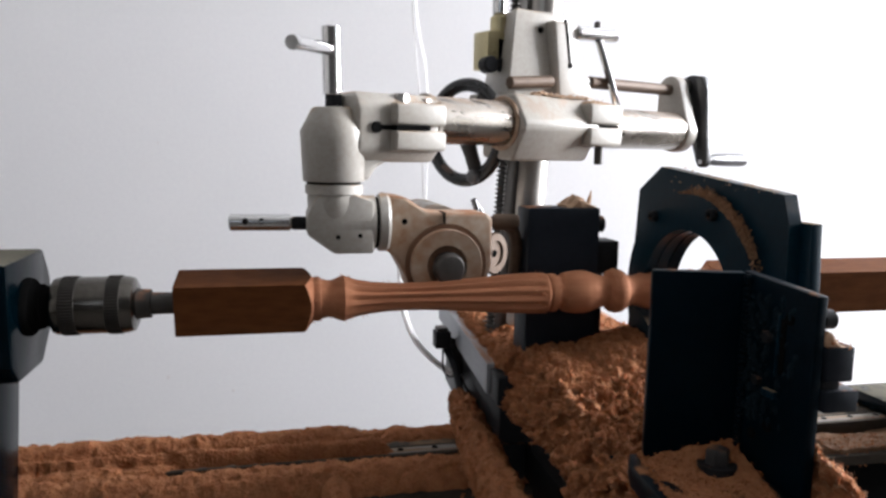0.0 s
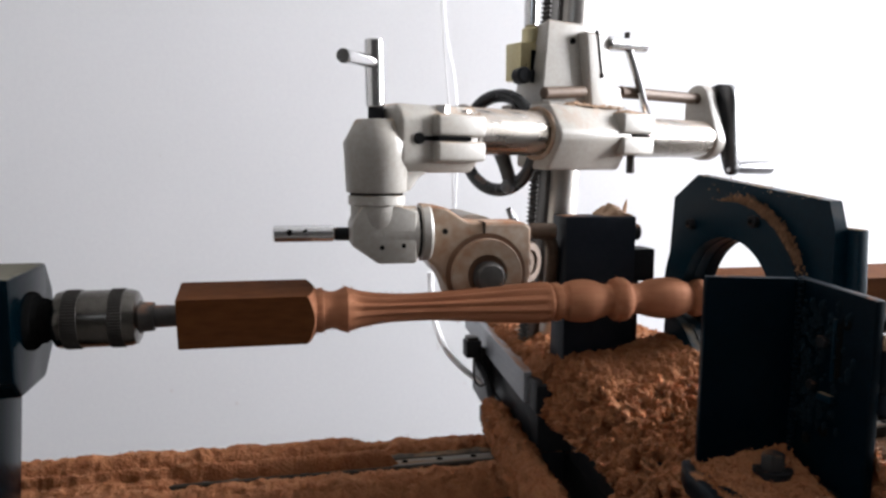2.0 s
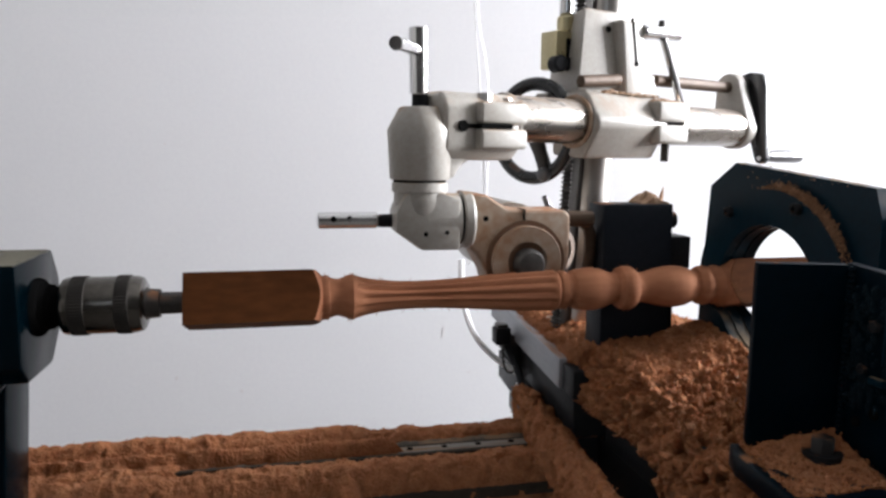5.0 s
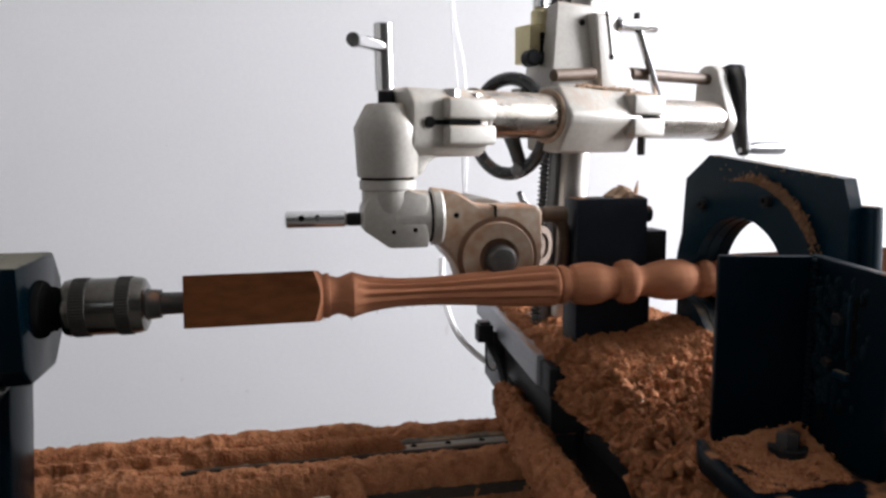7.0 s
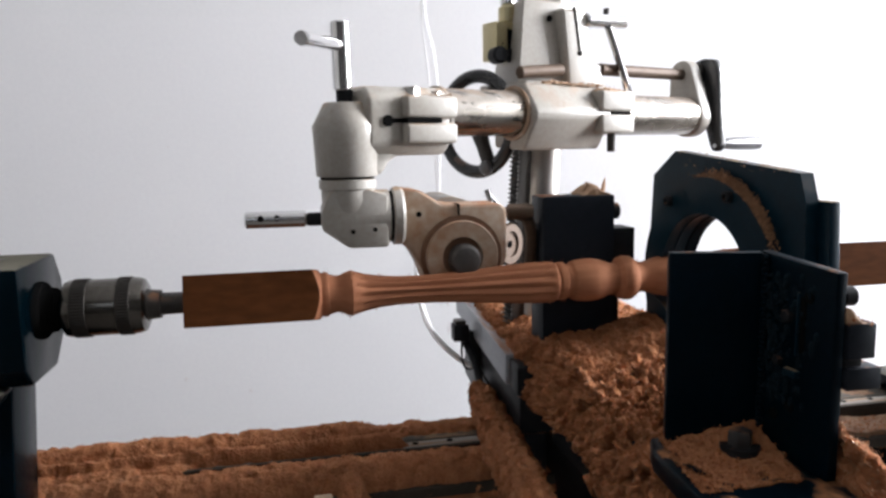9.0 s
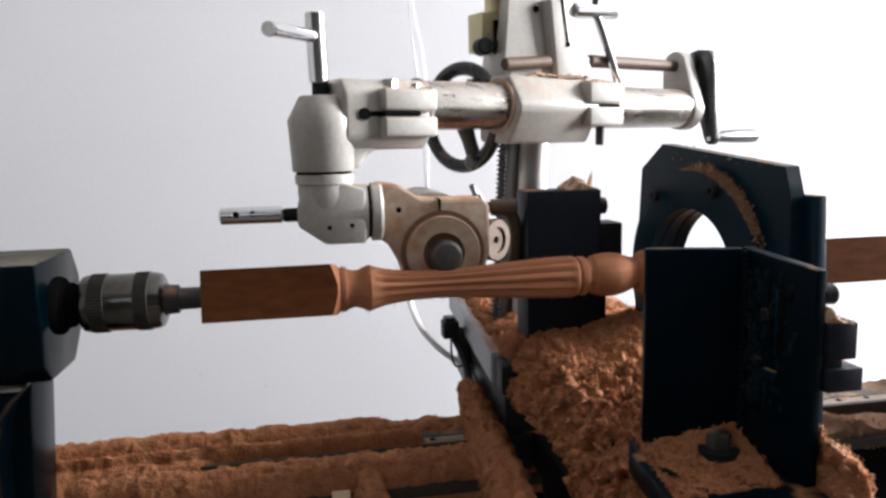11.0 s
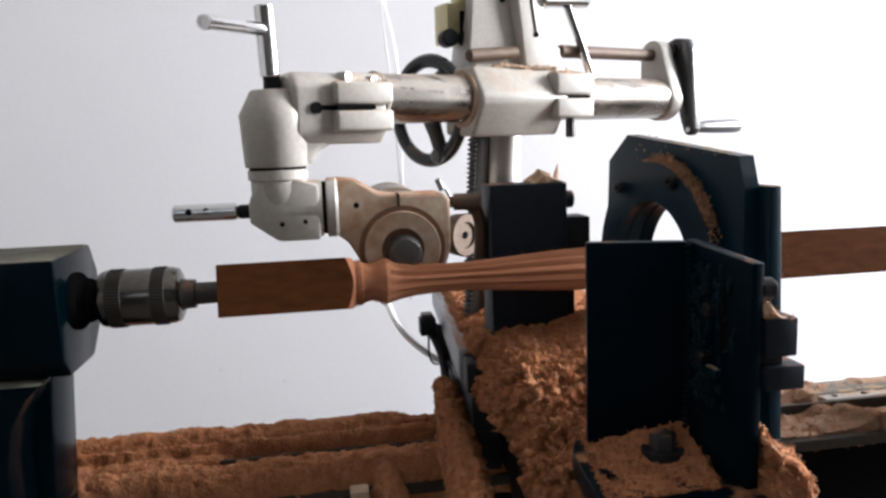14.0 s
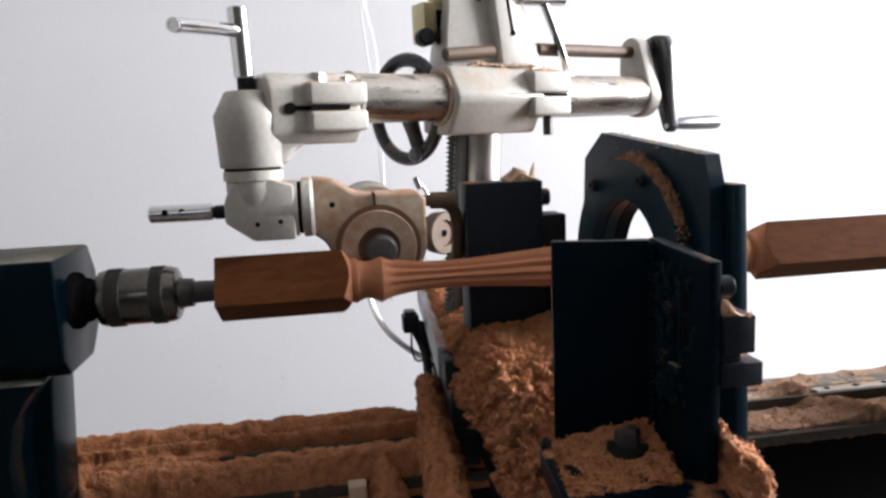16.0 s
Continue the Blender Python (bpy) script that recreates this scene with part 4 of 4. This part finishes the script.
carried(single("caked_dust", flakes, CAKED, (0.65, -0.36, 0.95), "specks of caked dust on the bracket's inner side", "dust", kind="stuff"))

clampset = carried(root("bracket_clamp", (0.645, -0.43, 0.96), "dark stepped clamp blocks bolted to the bracket's outer side", "clamp"))
part("upper_block", box(0.6325, 0.661, -0.452, -0.400, 0.992, 1.026, 0.002), SLATE, clampset)
part("lower_block", box(0.6325, 0.669, -0.452, -0.405, 0.962, 0.984, 0.002), SLATE, clampset)
part("spacer", box(0.6325, 0.650, -0.448, -0.405, 0.9843, 0.9917, 0.001), BLACK, clampset)
part("clamp_screw", socket_screw((0.6315, -0.438, 1.050), (1, 0, 0), 0.0095, 0.013), BLACK, clampset)
bm, chips = heap(0.634, 0.656, -0.450, -0.405, 0.003, lambda x, y: 1.0268 + 0.014 * math.exp(-((x - 0.634) / 0.009) ** 2) + rough_at(x, y, 0.25), 1.0262, 120, 23, 0.0022)
carried(single("clamp_sawdust", bm, PALE_DUST, (0.65, -0.43, 1.035), "pinch of sawdust on the clamp block", "sawdust", kind="stuff"))
carried(single("clamp_wood_chips", chips, CHIPS, (0.65, -0.43, 1.035), "few chips on the clamp block", "wood chips", kind="stuff", sharp=85))

# ---- overhead arm ----
ARM_O, ARM_A = Vector((0.21, 0.002, 0)), radians(23)
U, N = Vector((math.cos(ARM_A), math.sin(ARM_A), 0)), Vector((-math.sin(ARM_A), math.cos(ARM_A), 0))
ARM = Matrix.Translation(ARM_O) @ Matrix.Rotation(ARM_A, 4, "Z")     # x along the arm, y away


def at(u, off, z):
    return ARM_O + U * u + N * off + Vector((0, 0, z))


TUBE_Z, TUBE_R = 1.246, 0.0355
arm = carried(root("overhead_arm", (0.5, 0.2, 0.858), "cream cast-iron swivel arm with chrome tubes and clamp handles", "machine arm"))
column = part("column", rod(at(0.418, 0.09, 0.858), at(0.4795, 0.09, 1.75), 0.036, 48), STEEL, arm)
LEAN = ARM @ Matrix(((1, 0, 0.069, -0.0814), (0, 1, 0, 0), (0, 0, 1, 0), (0, 0, 0, 1)))
rack = box(0.381, 0.407, 0.078, 0.102, 0.862, 1.74, 0.001, m=LEAN)
part("rack", rack, DARK_STEEL, column)
teeth = bmesh.new()
for k in range(108):
    z = 0.87 + 0.008 * k
    join(teeth, prism([(0.3755, z), (0.381, z - 0.0022), (0.381, z + 0.0042), (0.3755, z + 0.002)], "y", 0.079, 0.101, 0, m=LEAN))
part("rack_teeth", teeth, DARK_STEEL, column)
part("foot", box(0.385, 0.495, 0.05, 0.15, 0.858, 0.885, 0.006, m=ARM), CREAM_DUSTY, arm)
# sliding head on the column
def loft(low, high, z0, z1, m, bevel=0.006):
    """A casting between two plan outlines, with rounded edges."""
    bm = bmesh.new()
    rows = [[bm.verts.new(m @ Vector((u, o, z))) for u, o in outline] for outline, z in ((low, z0), (high, z1))]
    n = len(low)
    for k in range(n):
        bm.faces.new((rows[0][k], rows[0][(k + 1) % n], rows[1][(k + 1) % n], rows[1][k]))
    bm.faces.new(rows[0][::-1])
    bm.faces.new(rows[1])
    bmesh.ops.bevel(bm, geom=list(bm.edges), offset=bevel, segments=3, profile=0.6, affect="EDGES")
    return bm


head = part("head", loft([(0.352, 0.10), (0.330, 0.026), (0.430, 0.020), (0.530, 0.030), (0.530, 0.140), (0.370, 0.145)],
                         [(0.377, 0.10), (0.346, 0.030), (0.430, 0.026), (0.488, 0.034), (0.488, 0.132), (0.390, 0.137)], 1.290, 1.436, ARM), CREAM, arm)
part("clamp_wing", prism([(0.411, 1.421), (0.468, 1.421), (0.482, 1.336), (0.506, 1.333), (0.515, 1.291), (0.428, 1.291)], "y", 0.006, 0.060, 0.006, 3, ARM), CREAM, arm)
part("neck", box(0.330, 0.52, 0.006, 0.13, 1.286, 1.300, 0.004, m=ARM), CREAM, arm)
part("slot", prism([(0.4365, 1.424), (0.4395, 1.424), (0.4535, 1.350), (0.4505, 1.350)], "y", 0.0045, 0.010, 0, m=ARM), GAP, head)
part("slot_end", turned([(0, 0.0045), (0.002, 0.0045)], at(0.452, 0.0065, 1.349), -N, 18), GAP, head)
part("oil_hole", turned([(0, 0.0055), (0.003, 0.005)], at(0.399, 0.0255, 1.4045), -N, 18), GAP, head)
part("pinion_pin", rod(at(0.319, 0.010, 1.312), at(0.414, 0.010, 1.320), 0.010, 20), RUSTY, arm, "dust-covered round pin")
# brass yoke and lifting screw beside the column
yoke2 = part("brass_yoke", box(0.322, 0.372, 0.070, 0.110, 1.338, 1.402, 0.003, m=ARM), BRASS, arm)
part("collar", rod(at(0.3625, 0.09, 1.402), at(0.3625, 0.09, 1.432), 0.016, 26), BRASS, yoke2)
part("slot", box(0.346, 0.366, 0.0685, 0.0705, 1.352, 1.390, 0.0, m=ARM), GAP, yoke2)
part("pin", rod(at(0.318, 0.072, 1.344), at(0.312, 0.045, 1.344), 0.014, 22), BLACK, yoke2)
part("pin", rod(at(0.352, 0.072, 1.346), at(0.350, 0.060, 1.346), 0.012, 22), BLACK, yoke2)
part("lifting_screw", rod(at(0.3625, 0.09, 1.432), at(0.3625, 0.09, 1.75), 0.0125, 22), CHROME, arm)
# clamp body round the tube
part("tube", rod(at(0.095, 0, TUBE_Z), at(0.752, 0, TUBE_Z), TUBE_R, 56, 0.001), TUBE, arm, "ground steel tube, dusty on top")
part("clamp_body", prism([(-0.053, 1.238), (-0.053, 1.250), (-0.024, 1.293), (0.052, 1.293), (0.052, 1.192), (-0.022, 1.187)], "x", 0.300, 0.470, 0.006, 3, ARM), CREAM, arm)
part("bore_rim", ring(at(0.2955, 0, TUBE_Z), U, 0.043, TUBE_R + 0.001, 0, 0.0046), CREAM_DUSTY, arm, "dusty rim round the tube")
for z0, z1 in ((1.249, 1.283), (1.213, 1.244)):
    part("clamp_ear", box(0.440, 0.520, -0.058, 0.0, z0, z1, 0.005, 3, m=ARM), CREAM, arm)
part("clamp_slot", box(0.395, 0.516, -0.0525, -0.02, 1.2445, 1.2485, 0.0, m=ARM), GAP, arm)
part("clamp_bolt", rod(at(0.487, -0.035, 1.213), at(0.487, -0.035, 1.182), 0.0075, 18), DARK_STEEL, arm)
# clamp handles of the head
hb = part("handle_bar", rod(at(0.466, 0.010, 1.405), at(0.566, 0.010, 1.410), 0.0125, 24), CHROME, arm)
part("lever", hose_mesh([at(0.518, 0.004, 1.396), at(0.532, 0.0, 1.360), at(0.546, -0.004, 1.322), at(0.560, -0.009, 1.278)], 0.0068), CHROME, hb)
part("lever_knob", rod(at(0.522, 0.012, 1.412), at(0.522, 0.012, 1.430), 0.006, 16), DARK_STEEL, hb)
# lead screw, end plate and crank
part("lead_screw", rod(at(0.505, 0.012, 1.325), at(0.735, 0.012, 1.325), 0.0105, 20), RUSTY, arm, "dust-caked lead screw")
ends = [(0.040 * math.cos(a) + 0.0, TUBE_Z + 0.040 * math.sin(a)) for a in np.linspace(math.pi, 2 * math.pi, 13)] + [(0.012 + 0.026 * math.cos(a), 1.326 + 0.026 * math.sin(a)) for a in np.linspace(0, math.pi, 11)]
part("end_plate", prism(ends, "x", 0.728, 0.756, 0.004, 2, ARM), CREAM, arm)
crank = part("crank", prism([(-0.030, 1.352), (-0.004, 1.356), (0.016, 1.350), (0.018, 1.325), (-0.024, 1.190), (-0.030, 1.178), (-0.042, 1.176), (-0.050, 1.186), (-0.040, 1.330)], "x", 0.772, 0.792, 0.004, 2, ARM), CRANK_PAINT, arm)
part("crank_hub", rod(at(0.756, 0.004, 1.335), at(0.772, 0.004, 1.335), 0.013, 24), DARK_STEEL, crank)
part("grip_screw", turned([(0, 0.005), (0.002, 0.0045)], at(0.772, -0.038, 1.188), -U, 14), CHROME, crank)
part("crank_grip", turned([(0, 0.0085), (0.012, 0.0105), (0.05, 0.0125), (0.110, 0.0135), (0.125, 0.0125), (0.129, 0.009)], at(0.790, -0.036, 1.192), U, 28), GRIP_STEEL, crank, "polished round crank grip")
# handwheel
wheel = part("handwheel_rim", bmesh.new(), CRANK_PAINT, arm)
bm = bmesh.new()
wc, W = at(0.293, 0.09, 1.232), []
WA = radians(33)
WU, WN = Vector((math.cos(WA), math.sin(WA), 0)), Vector((-math.sin(WA), math.cos(WA), 0))
for i in range(64):
    a = 2 * math.pi * i / 64
    d = WN * math.cos(a) + Vector((0, 0, 1)) * math.sin(a)
    W.append([bm.verts.new(wc + d * (0.080 + 0.0115 * math.cos(b)) + WU * (0.0105 * math.sin(b))) for b in [2 * math.pi * k / 14 for k in range(14)]])
for i in range(64):
    for k in range(14):
        bm.faces.new((W[i][k], W[(i + 1) % 64][k], W[(i + 1) % 64][(k + 1) % 14], W[i][(k + 1) % 14]))
bmesh.ops.translate(bm, verts=bm.verts, vec=-arm.location)
bmesh.ops.recalc_face_normals(bm, faces=bm.faces)
bm.to_mesh(wheel.data)
bm.free()
for p in wheel.data.polygons:
    p.use_smooth = True
part("wheel_hub", rod(wc - WU * 0.014, wc + WU * 0.09, 0.014, 24), DARK_STEEL, wheel)
for k in range(3):
    a = radians(247 + 120 * k)
    d = WN * math.cos(a) + Vector((0, 0, 1)) * math.sin(a)
    part("spoke", turned([(0.010, 0.015), (0.04, 0.012), (0.074, 0.012)], wc, d, 14), DARK_STEEL, wheel)
d = WN * math.cos(radians(245)) + Vector((0, 0, 1)) * math.sin(radians(245))
part("rim_knob", turned([(0, 0.006), (0.002, 0.0105), (0.008, 0.0125), (0.014, 0.0105), (0.017, 0.005)], wc + d * 0.080 - WU * 0.006, -WU, 20), GRIP_STEEL, wheel)
# upper elbow
part("elbow", turned([(0, 0.041), (0.002, 0.0425), (0.055, 0.0450), (0.068, 0.0460), (0.098, 0.030), (0.100, 0.027)], at(0, 0, 1.157), (0, 0, 1), 48), CREAM, arm)
part("arm_casting", prism([(-0.044, 1.200), (-0.044, 1.262), (-0.028, 1.279), (0.030, 1.279), (0.044, 1.262), (0.044, 1.200), (0.030, 1.184), (-0.028, 1.184)], "x", 0.012, 0.147, 0.007, 3, ARM), CREAM, arm)
part("elbow_web", prism([(0.010, 1.262), (0.060, 1.262), (0.070, 1.184), (0.058, 1.180), (0.048, 1.172), (0.0405, 1.158), (0.010, 1.158)], "y", -0.030, 0.030, 0.008, 3, ARM), CREAM, arm)
part("casting_lip", ring(at(0.146, 0, TUBE_Z - 0.006), U, 0.045, TUBE_R + 0.001, 0, 0.006), CREAM, arm)
for z0, z1 in ((1.2350, 1.266), (1.200, 1.2285)):
    part("clamp_ear", box(0.064, 0.150, -0.057, -0.005, z0, z1, 0.0055, 3, m=ARM), CREAM, arm)
part("clamp_slot", box(0.040, 0.066, -0.0455, -0.02, 1.2285, 1.2350, 0.0, m=ARM), GAP, arm)
part("clamp_slot", box(0.066, 0.122, -0.0562, -0.03, 1.2288, 1.2347, 0.0, m=ARM), GAP, arm)
part("slot_end", turned([(0, 0.0078), (0.004, 0.0078)], at(0.041, -0.0435, 1.2315), -N, 20), GAP, arm)
part("clamp_bolt", hex_bolt(at(0.088, -0.032, 1.266), (0, 0, 1), 0.0105, 0.013), STEEL, arm)
part("clamp_bolt", hex_bolt(at(0.128, -0.030, 1.266), (0, 0, 1), 0.0095, 0.008), STEEL, arm)
th = part("clamp_handle", rod(at(-0.002, 0, 1.274), at(-0.006, -0.004, 1.364), 0.0128, 28, 0.0015), CHROME, arm, "polished steel clamping handle")
part("neck", rod(at(0, 0, 1.252), at(0, 0, 1.276), 0.0115, 20), BLACK, th)
part("cross_bar", rod(at(-0.005, 0, 1.334), (0.1530, -0.1555, 1.3195), 0.0085, 22), CHROME, th)
part("bar_end", turned([(0, 0.0080), (0.003, 0.0080), (0.003, 0.0045), (0.0022, 0.0045)], (0.1530, -0.1555, 1.3195), (-0.056, -0.155, -0.012), 20), CHROME, th)
# lower elbow along the bed
part("swivel_collar", turned([(0, 0.037), (0.001, 0.0395), (0.013, 0.0395), (0.014, 0.038)], at(0, 0, 1.1395), (0, 0, 1), 44), CREAM, arm)
part("joint_gap", turned([(0, 0.037), (0.004, 0.037)], at(0, 0, 1.1533), (0, 0, 1), 40), GAP, arm)
lower = part("lower_elbow", prism([(0.176, 1.122), (0.172, 1.112), (0.172, 1.086), (0.208, 1.060), (0.262, 1.060), (0.262, 1.132), (0.236, 1.140), (0.186, 1.140)], "y", -0.030, 0.040, 0.004, 2), CREAM, arm)
part("elbow_neck", turned([(0, 0.024), (0.030, 0.0345), (0.042, 0.0365), (0.054, 0.0365), (0.057, 0.035)], at(0, 0, 1.085), (0, 0, 1), 40), CREAM, lower)
part("elbow_barrel", turned([(0, 0.030), (0.012, 0.0385), (0.062, 0.0385)], (0.204, 0.008, 1.099), (1, 0, 0), 40), CREAM, lower)
part("joint_gap", rod((0.266, 0.012, 1.099), (0.272, 0.012, 1.099), 0.036, 36), GAP, arm)
part("joint_flange", turned([(0, 0.038), (0.002, 0.041), (0.012, 0.041), (0.016, 0.038)], (0.271, 0.012, 1.099), (1, 0, 0), 44), CREAM, arm)
for x, z in ((0.213, 1.083), (0.243, 1.085)):
    part("set_screw", turned([(0, 0.0032), (0.001, 0.003)], (x, -0.0310, z), (0, -1, 0), 14), GAP, arm)
tb = part("tommy_bar", turned([(0, 0.009), (0.002, 0.0118), (0.082, 0.0118), (0.084, 0.010)], (0.068, 0.020, 1.099), (1, -0.03, 0), 28), CHROME, arm, "drilled chrome tommy bar")
part("neck", rod((0.152, 0.018, 1.098), (0.178, 0.016, 1.098), 0.0095, 20), BLACK, tb)
for x in (0.090, 0.112):
    part("drilled_hole", turned([(0, 0.0045), (0.0012, 0.004)], (x, 0.0085, 1.1015), (0, -1, 0.15), 16), GAP, tb)
# spindle yoke and milling spindle
sp_x, sp_z = 0.374, 1.035
yk = part("spindle_yoke", prism([(0.282, 1.138), (0.314, 1.134), (0.345, 1.114), (0.370, 1.111), (0.436, 1.111), (0.445, 1.102), (0.445, 1.030), (0.430, 0.990), (0.400, 0.972), (0.352, 0.972), (0.322, 0.995), (0.315, 1.018), (0.299, 1.047), (0.282, 1.060)], "y", 0.020, 0.092, 0.006, 3), CREAM_DUSTY, arm)
part("split", box(0.3695, 0.3725, 0.0185, 0.05, 1.080, 1.112, 0.0), GAP, yk)
part("hole", turned([(0, 0.004), (0.0012, 0.004)], (0.312, 0.0198, 1.099), (0, -1, 0), 14), GAP, yk)
spin = part("milling_spindle", turned([(0.0, 0.060), (0.002, 0.0605), (0.15, 0.0605), (0.158, 0.055), (0.170, 0.04)], (sp_x, 0.0925, sp_z + 0.022), (0, 1, 0), 48), CREAM, arm)
# Dust-brown disc that also stands for the shaded groove round the ring.
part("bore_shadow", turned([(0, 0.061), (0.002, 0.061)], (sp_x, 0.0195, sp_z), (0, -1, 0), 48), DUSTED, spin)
part("front_ring", ring((sp_x, 0.020, sp_z), (0, -1, 0), 0.0535, 0.030, 0, 0.012), CREAM_DUSTY, spin)
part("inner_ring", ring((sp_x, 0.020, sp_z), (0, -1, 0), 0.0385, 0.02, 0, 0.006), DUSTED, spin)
part("spindle_nose", turned([(0, 0.024), (0.016, 0.0235), (0.022, 0.019), (0.024, 0.012)], (sp_x + 0.003, 0.020, sp_z - 0.004), (0, -1, 0), 36), NOSE, spin)
# pivot bolt with a bent arm, a round dusty boss and a small lever beside the spindle
hg = part("pivot_bolt", turned([(0, 0.0085), (0.012, 0.0085), (0.0125, 0.0125), (0.049, 0.0125), (0.052, 0.010)], (0.444, 0.060, 1.094), (1, -0.16, 0), 24), RUSTY, arm, "dust-stained dark pivot bolt")
part("bent_arm", hose_mesh([(0.478, 0.062, 1.090), (0.492, 0.064, 1.078), (0.498, 0.068, 1.050), (0.497, 0.074, 1.010), (0.494, 0.080, 0.990)], 0.0095, 14), RUSTY, hg)
BOSS_WAY = Vector((0.62, -0.78, 0.0))
boss2 = part("round_boss", turned([(0, 0.034), (0.020, 0.036), (0.024, 0.034), (0.024, 0.022), (0.020, 0.021)], Vector((0.495, 0.170, 1.0285)) - BOSS_WAY * 0.022, BOSS_WAY, 32), RUSTY, arm)
part("boss_hole", turned([(0, 0.006), (0.001, 0.006)], Vector((0.495, 0.170, 1.0285)) - BOSS_WAY * 0.0015, BOSS_WAY, 16), GAP, boss2)
part("small_lever", hose_mesh([(0.470, 0.147, 1.084), (0.462, 0.145, 1.103), (0.450, 0.142, 1.118)], 0.0028), GRIP_STEEL, hg)
part("lever_tip", rod((0.4535, 0.1430, 1.106), (0.446, 0.141, 1.124), 0.0050, 14), GRIP_STEEL, hg)

# sawdust lodged on the arm
for name, u0, u1, o0, o1, z, h, sd, lab in (("ledge_sawdust", 0.40, 0.47, -0.03, 0.006, 1.2935, 0.003, 31, "sawdust on the ledge of the arm's clamp"), ("ear_sawdust", 0.445, 0.515, -0.05, -0.004, 1.284, 0.006, 32, "sawdust on the clamp ear of the arm"), ("clamp_top_sawdust", 0.10, 0.146, -0.05, -0.01, 1.267, 0.0012, 33, "thin sawdust beside the clamp bolts"), ("collar_sawdust", 0.345, 0.40, -0.026, 0.004, 1.294, 0.005, 34, "sawdust lying in front of the sliding head")):
    uc, oc = (u0 + u1) / 2, (o0 + o1) / 2
    bm, chips = heap(u0, u1, o0, o1, 0.0035, lambda x, y: z + h * max(0, 1 - ((x - uc) / (u1 - u0) * 2) ** 2) * max(0, 1 - ((y - oc) / (o1 - o0) * 2) ** 2) + rough_at(x, y, 0.12), z - 0.001, 60, sd, 0.003)
    join(bm, chips)
    bmesh.ops.transform(bm, matrix=ARM, verts=bm.verts)
    carried(single(name, bm, PALE_DUST, at(uc, oc, z), lab, "sawdust", kind="stuff", sharp=0))

# ---- air valve and hoses at the back of the carriage ----
valve = carried(root("air_valve", (0.463, 0.40, 0.858 - 0.05), "small black air valve on a thin bracket", "valve"))
part("valve_body", box(0.440, 0.472, 0.385, 0.420, 0.803, 0.838, 0.003), BLACK, valve)
part("valve_cap", box(0.444, 0.466, 0.388, 0.416, 0.838, 0.846, 0.002), DARK_STEEL, valve)
part("valve_bracket", prism([(0.455, 0.832), (0.490, 0.815), (0.520, 0.76), (0.520, 0.70), (0.500, 0.70), (0.470, 0.79)], "y", 0.40, 0.414, 0.002), DARK_STEEL, valve)
part("wire_clip", hose_mesh([(0.455, 0.385, 0.805), (0.454, 0.378, 0.770), (0.460, 0.374, 0.752), (0.472, 0.372, 0.750), (0.482, 0.374, 0.762), (0.490, 0.378, 0.766)], 0.0022, 8), DARK_STEEL, valve)
part("wire_clip", hose_mesh([(0.482, 0.374, 0.745), (0.492, 0.374, 0.742), (0.500, 0.376, 0.728)], 0.0022, 8), DARK_STEEL, valve)
carried(single("air_hose", hose_mesh([(0.368, 0.40, 0.98), (0.370, 0.40, 0.92), (0.380, 0.40, 0.868), (0.402, 0.40, 0.818), (0.440, 0.40, 0.775), (0.482, 0.40, 0.745), (0.51, 0.40, 0.735)], 0.0062, 12), HOSE, (0.375, 0.40, 0.98), "pale translucent air hose looping to the valve", "hose"))
carried(single("thin_air_hose", hose_mesh([(0.500, 0.40, 0.722), (0.482, 0.39, 0.705), (0.478, 0.385, 0.685), (0.490, 0.38, 0.66), (0.505, 0.38, 0.64)], 0.0042, 10), HOSE, (0.5, 0.4, 0.72), "thin pale air hose curling under the valve", "hose"))
for dx, top in ((0.0, 0.0), (0.018, 0.018)):
    carried(single("hanging_air_hose", hose_mesh([(0.365 + dx * 0.2 + top * 0.2, 0.42, 2.88), (0.378 + top * 0.4, 0.41, 1.8), (0.388 + dx * 0.3, 0.40, 1.485), (0.398 + dx * 0.9, 0.40, 1.36), (0.408 + dx * 0.7, 0.40, 1.25), (0.412 + dx * 0.4, 0.40, 1.15), (0.414, 0.40, 1.06), (0.395, 0.40, 1.0), (0.385 - dx * 0.4, 0.40, 0.97)], 0.0019, 10), HOSE, (0.37, 0.42, 0.97), "thin pale air hose hanging down behind the arm", "hose", "hanging hoses"))


def motions():
    slide = [r for r in SLIDE if r[0] <= 4.05] + [(4.3, 0.1085), (5.3, 0.1085)] + [r for r in SLIDE if r[0] > 4.05]
    for ob in SLIDING:
        o = ob.location.copy()
        walk(ob, [(t, pose(o.x + s, o.y, o.z)) for t, s in slide])
    for ob in (post, chuck):
        o = ob.location.copy()
        walk(ob, [(t, pose(o.x, o.y, o.z, a)) for t, a in TURNS])


motions()
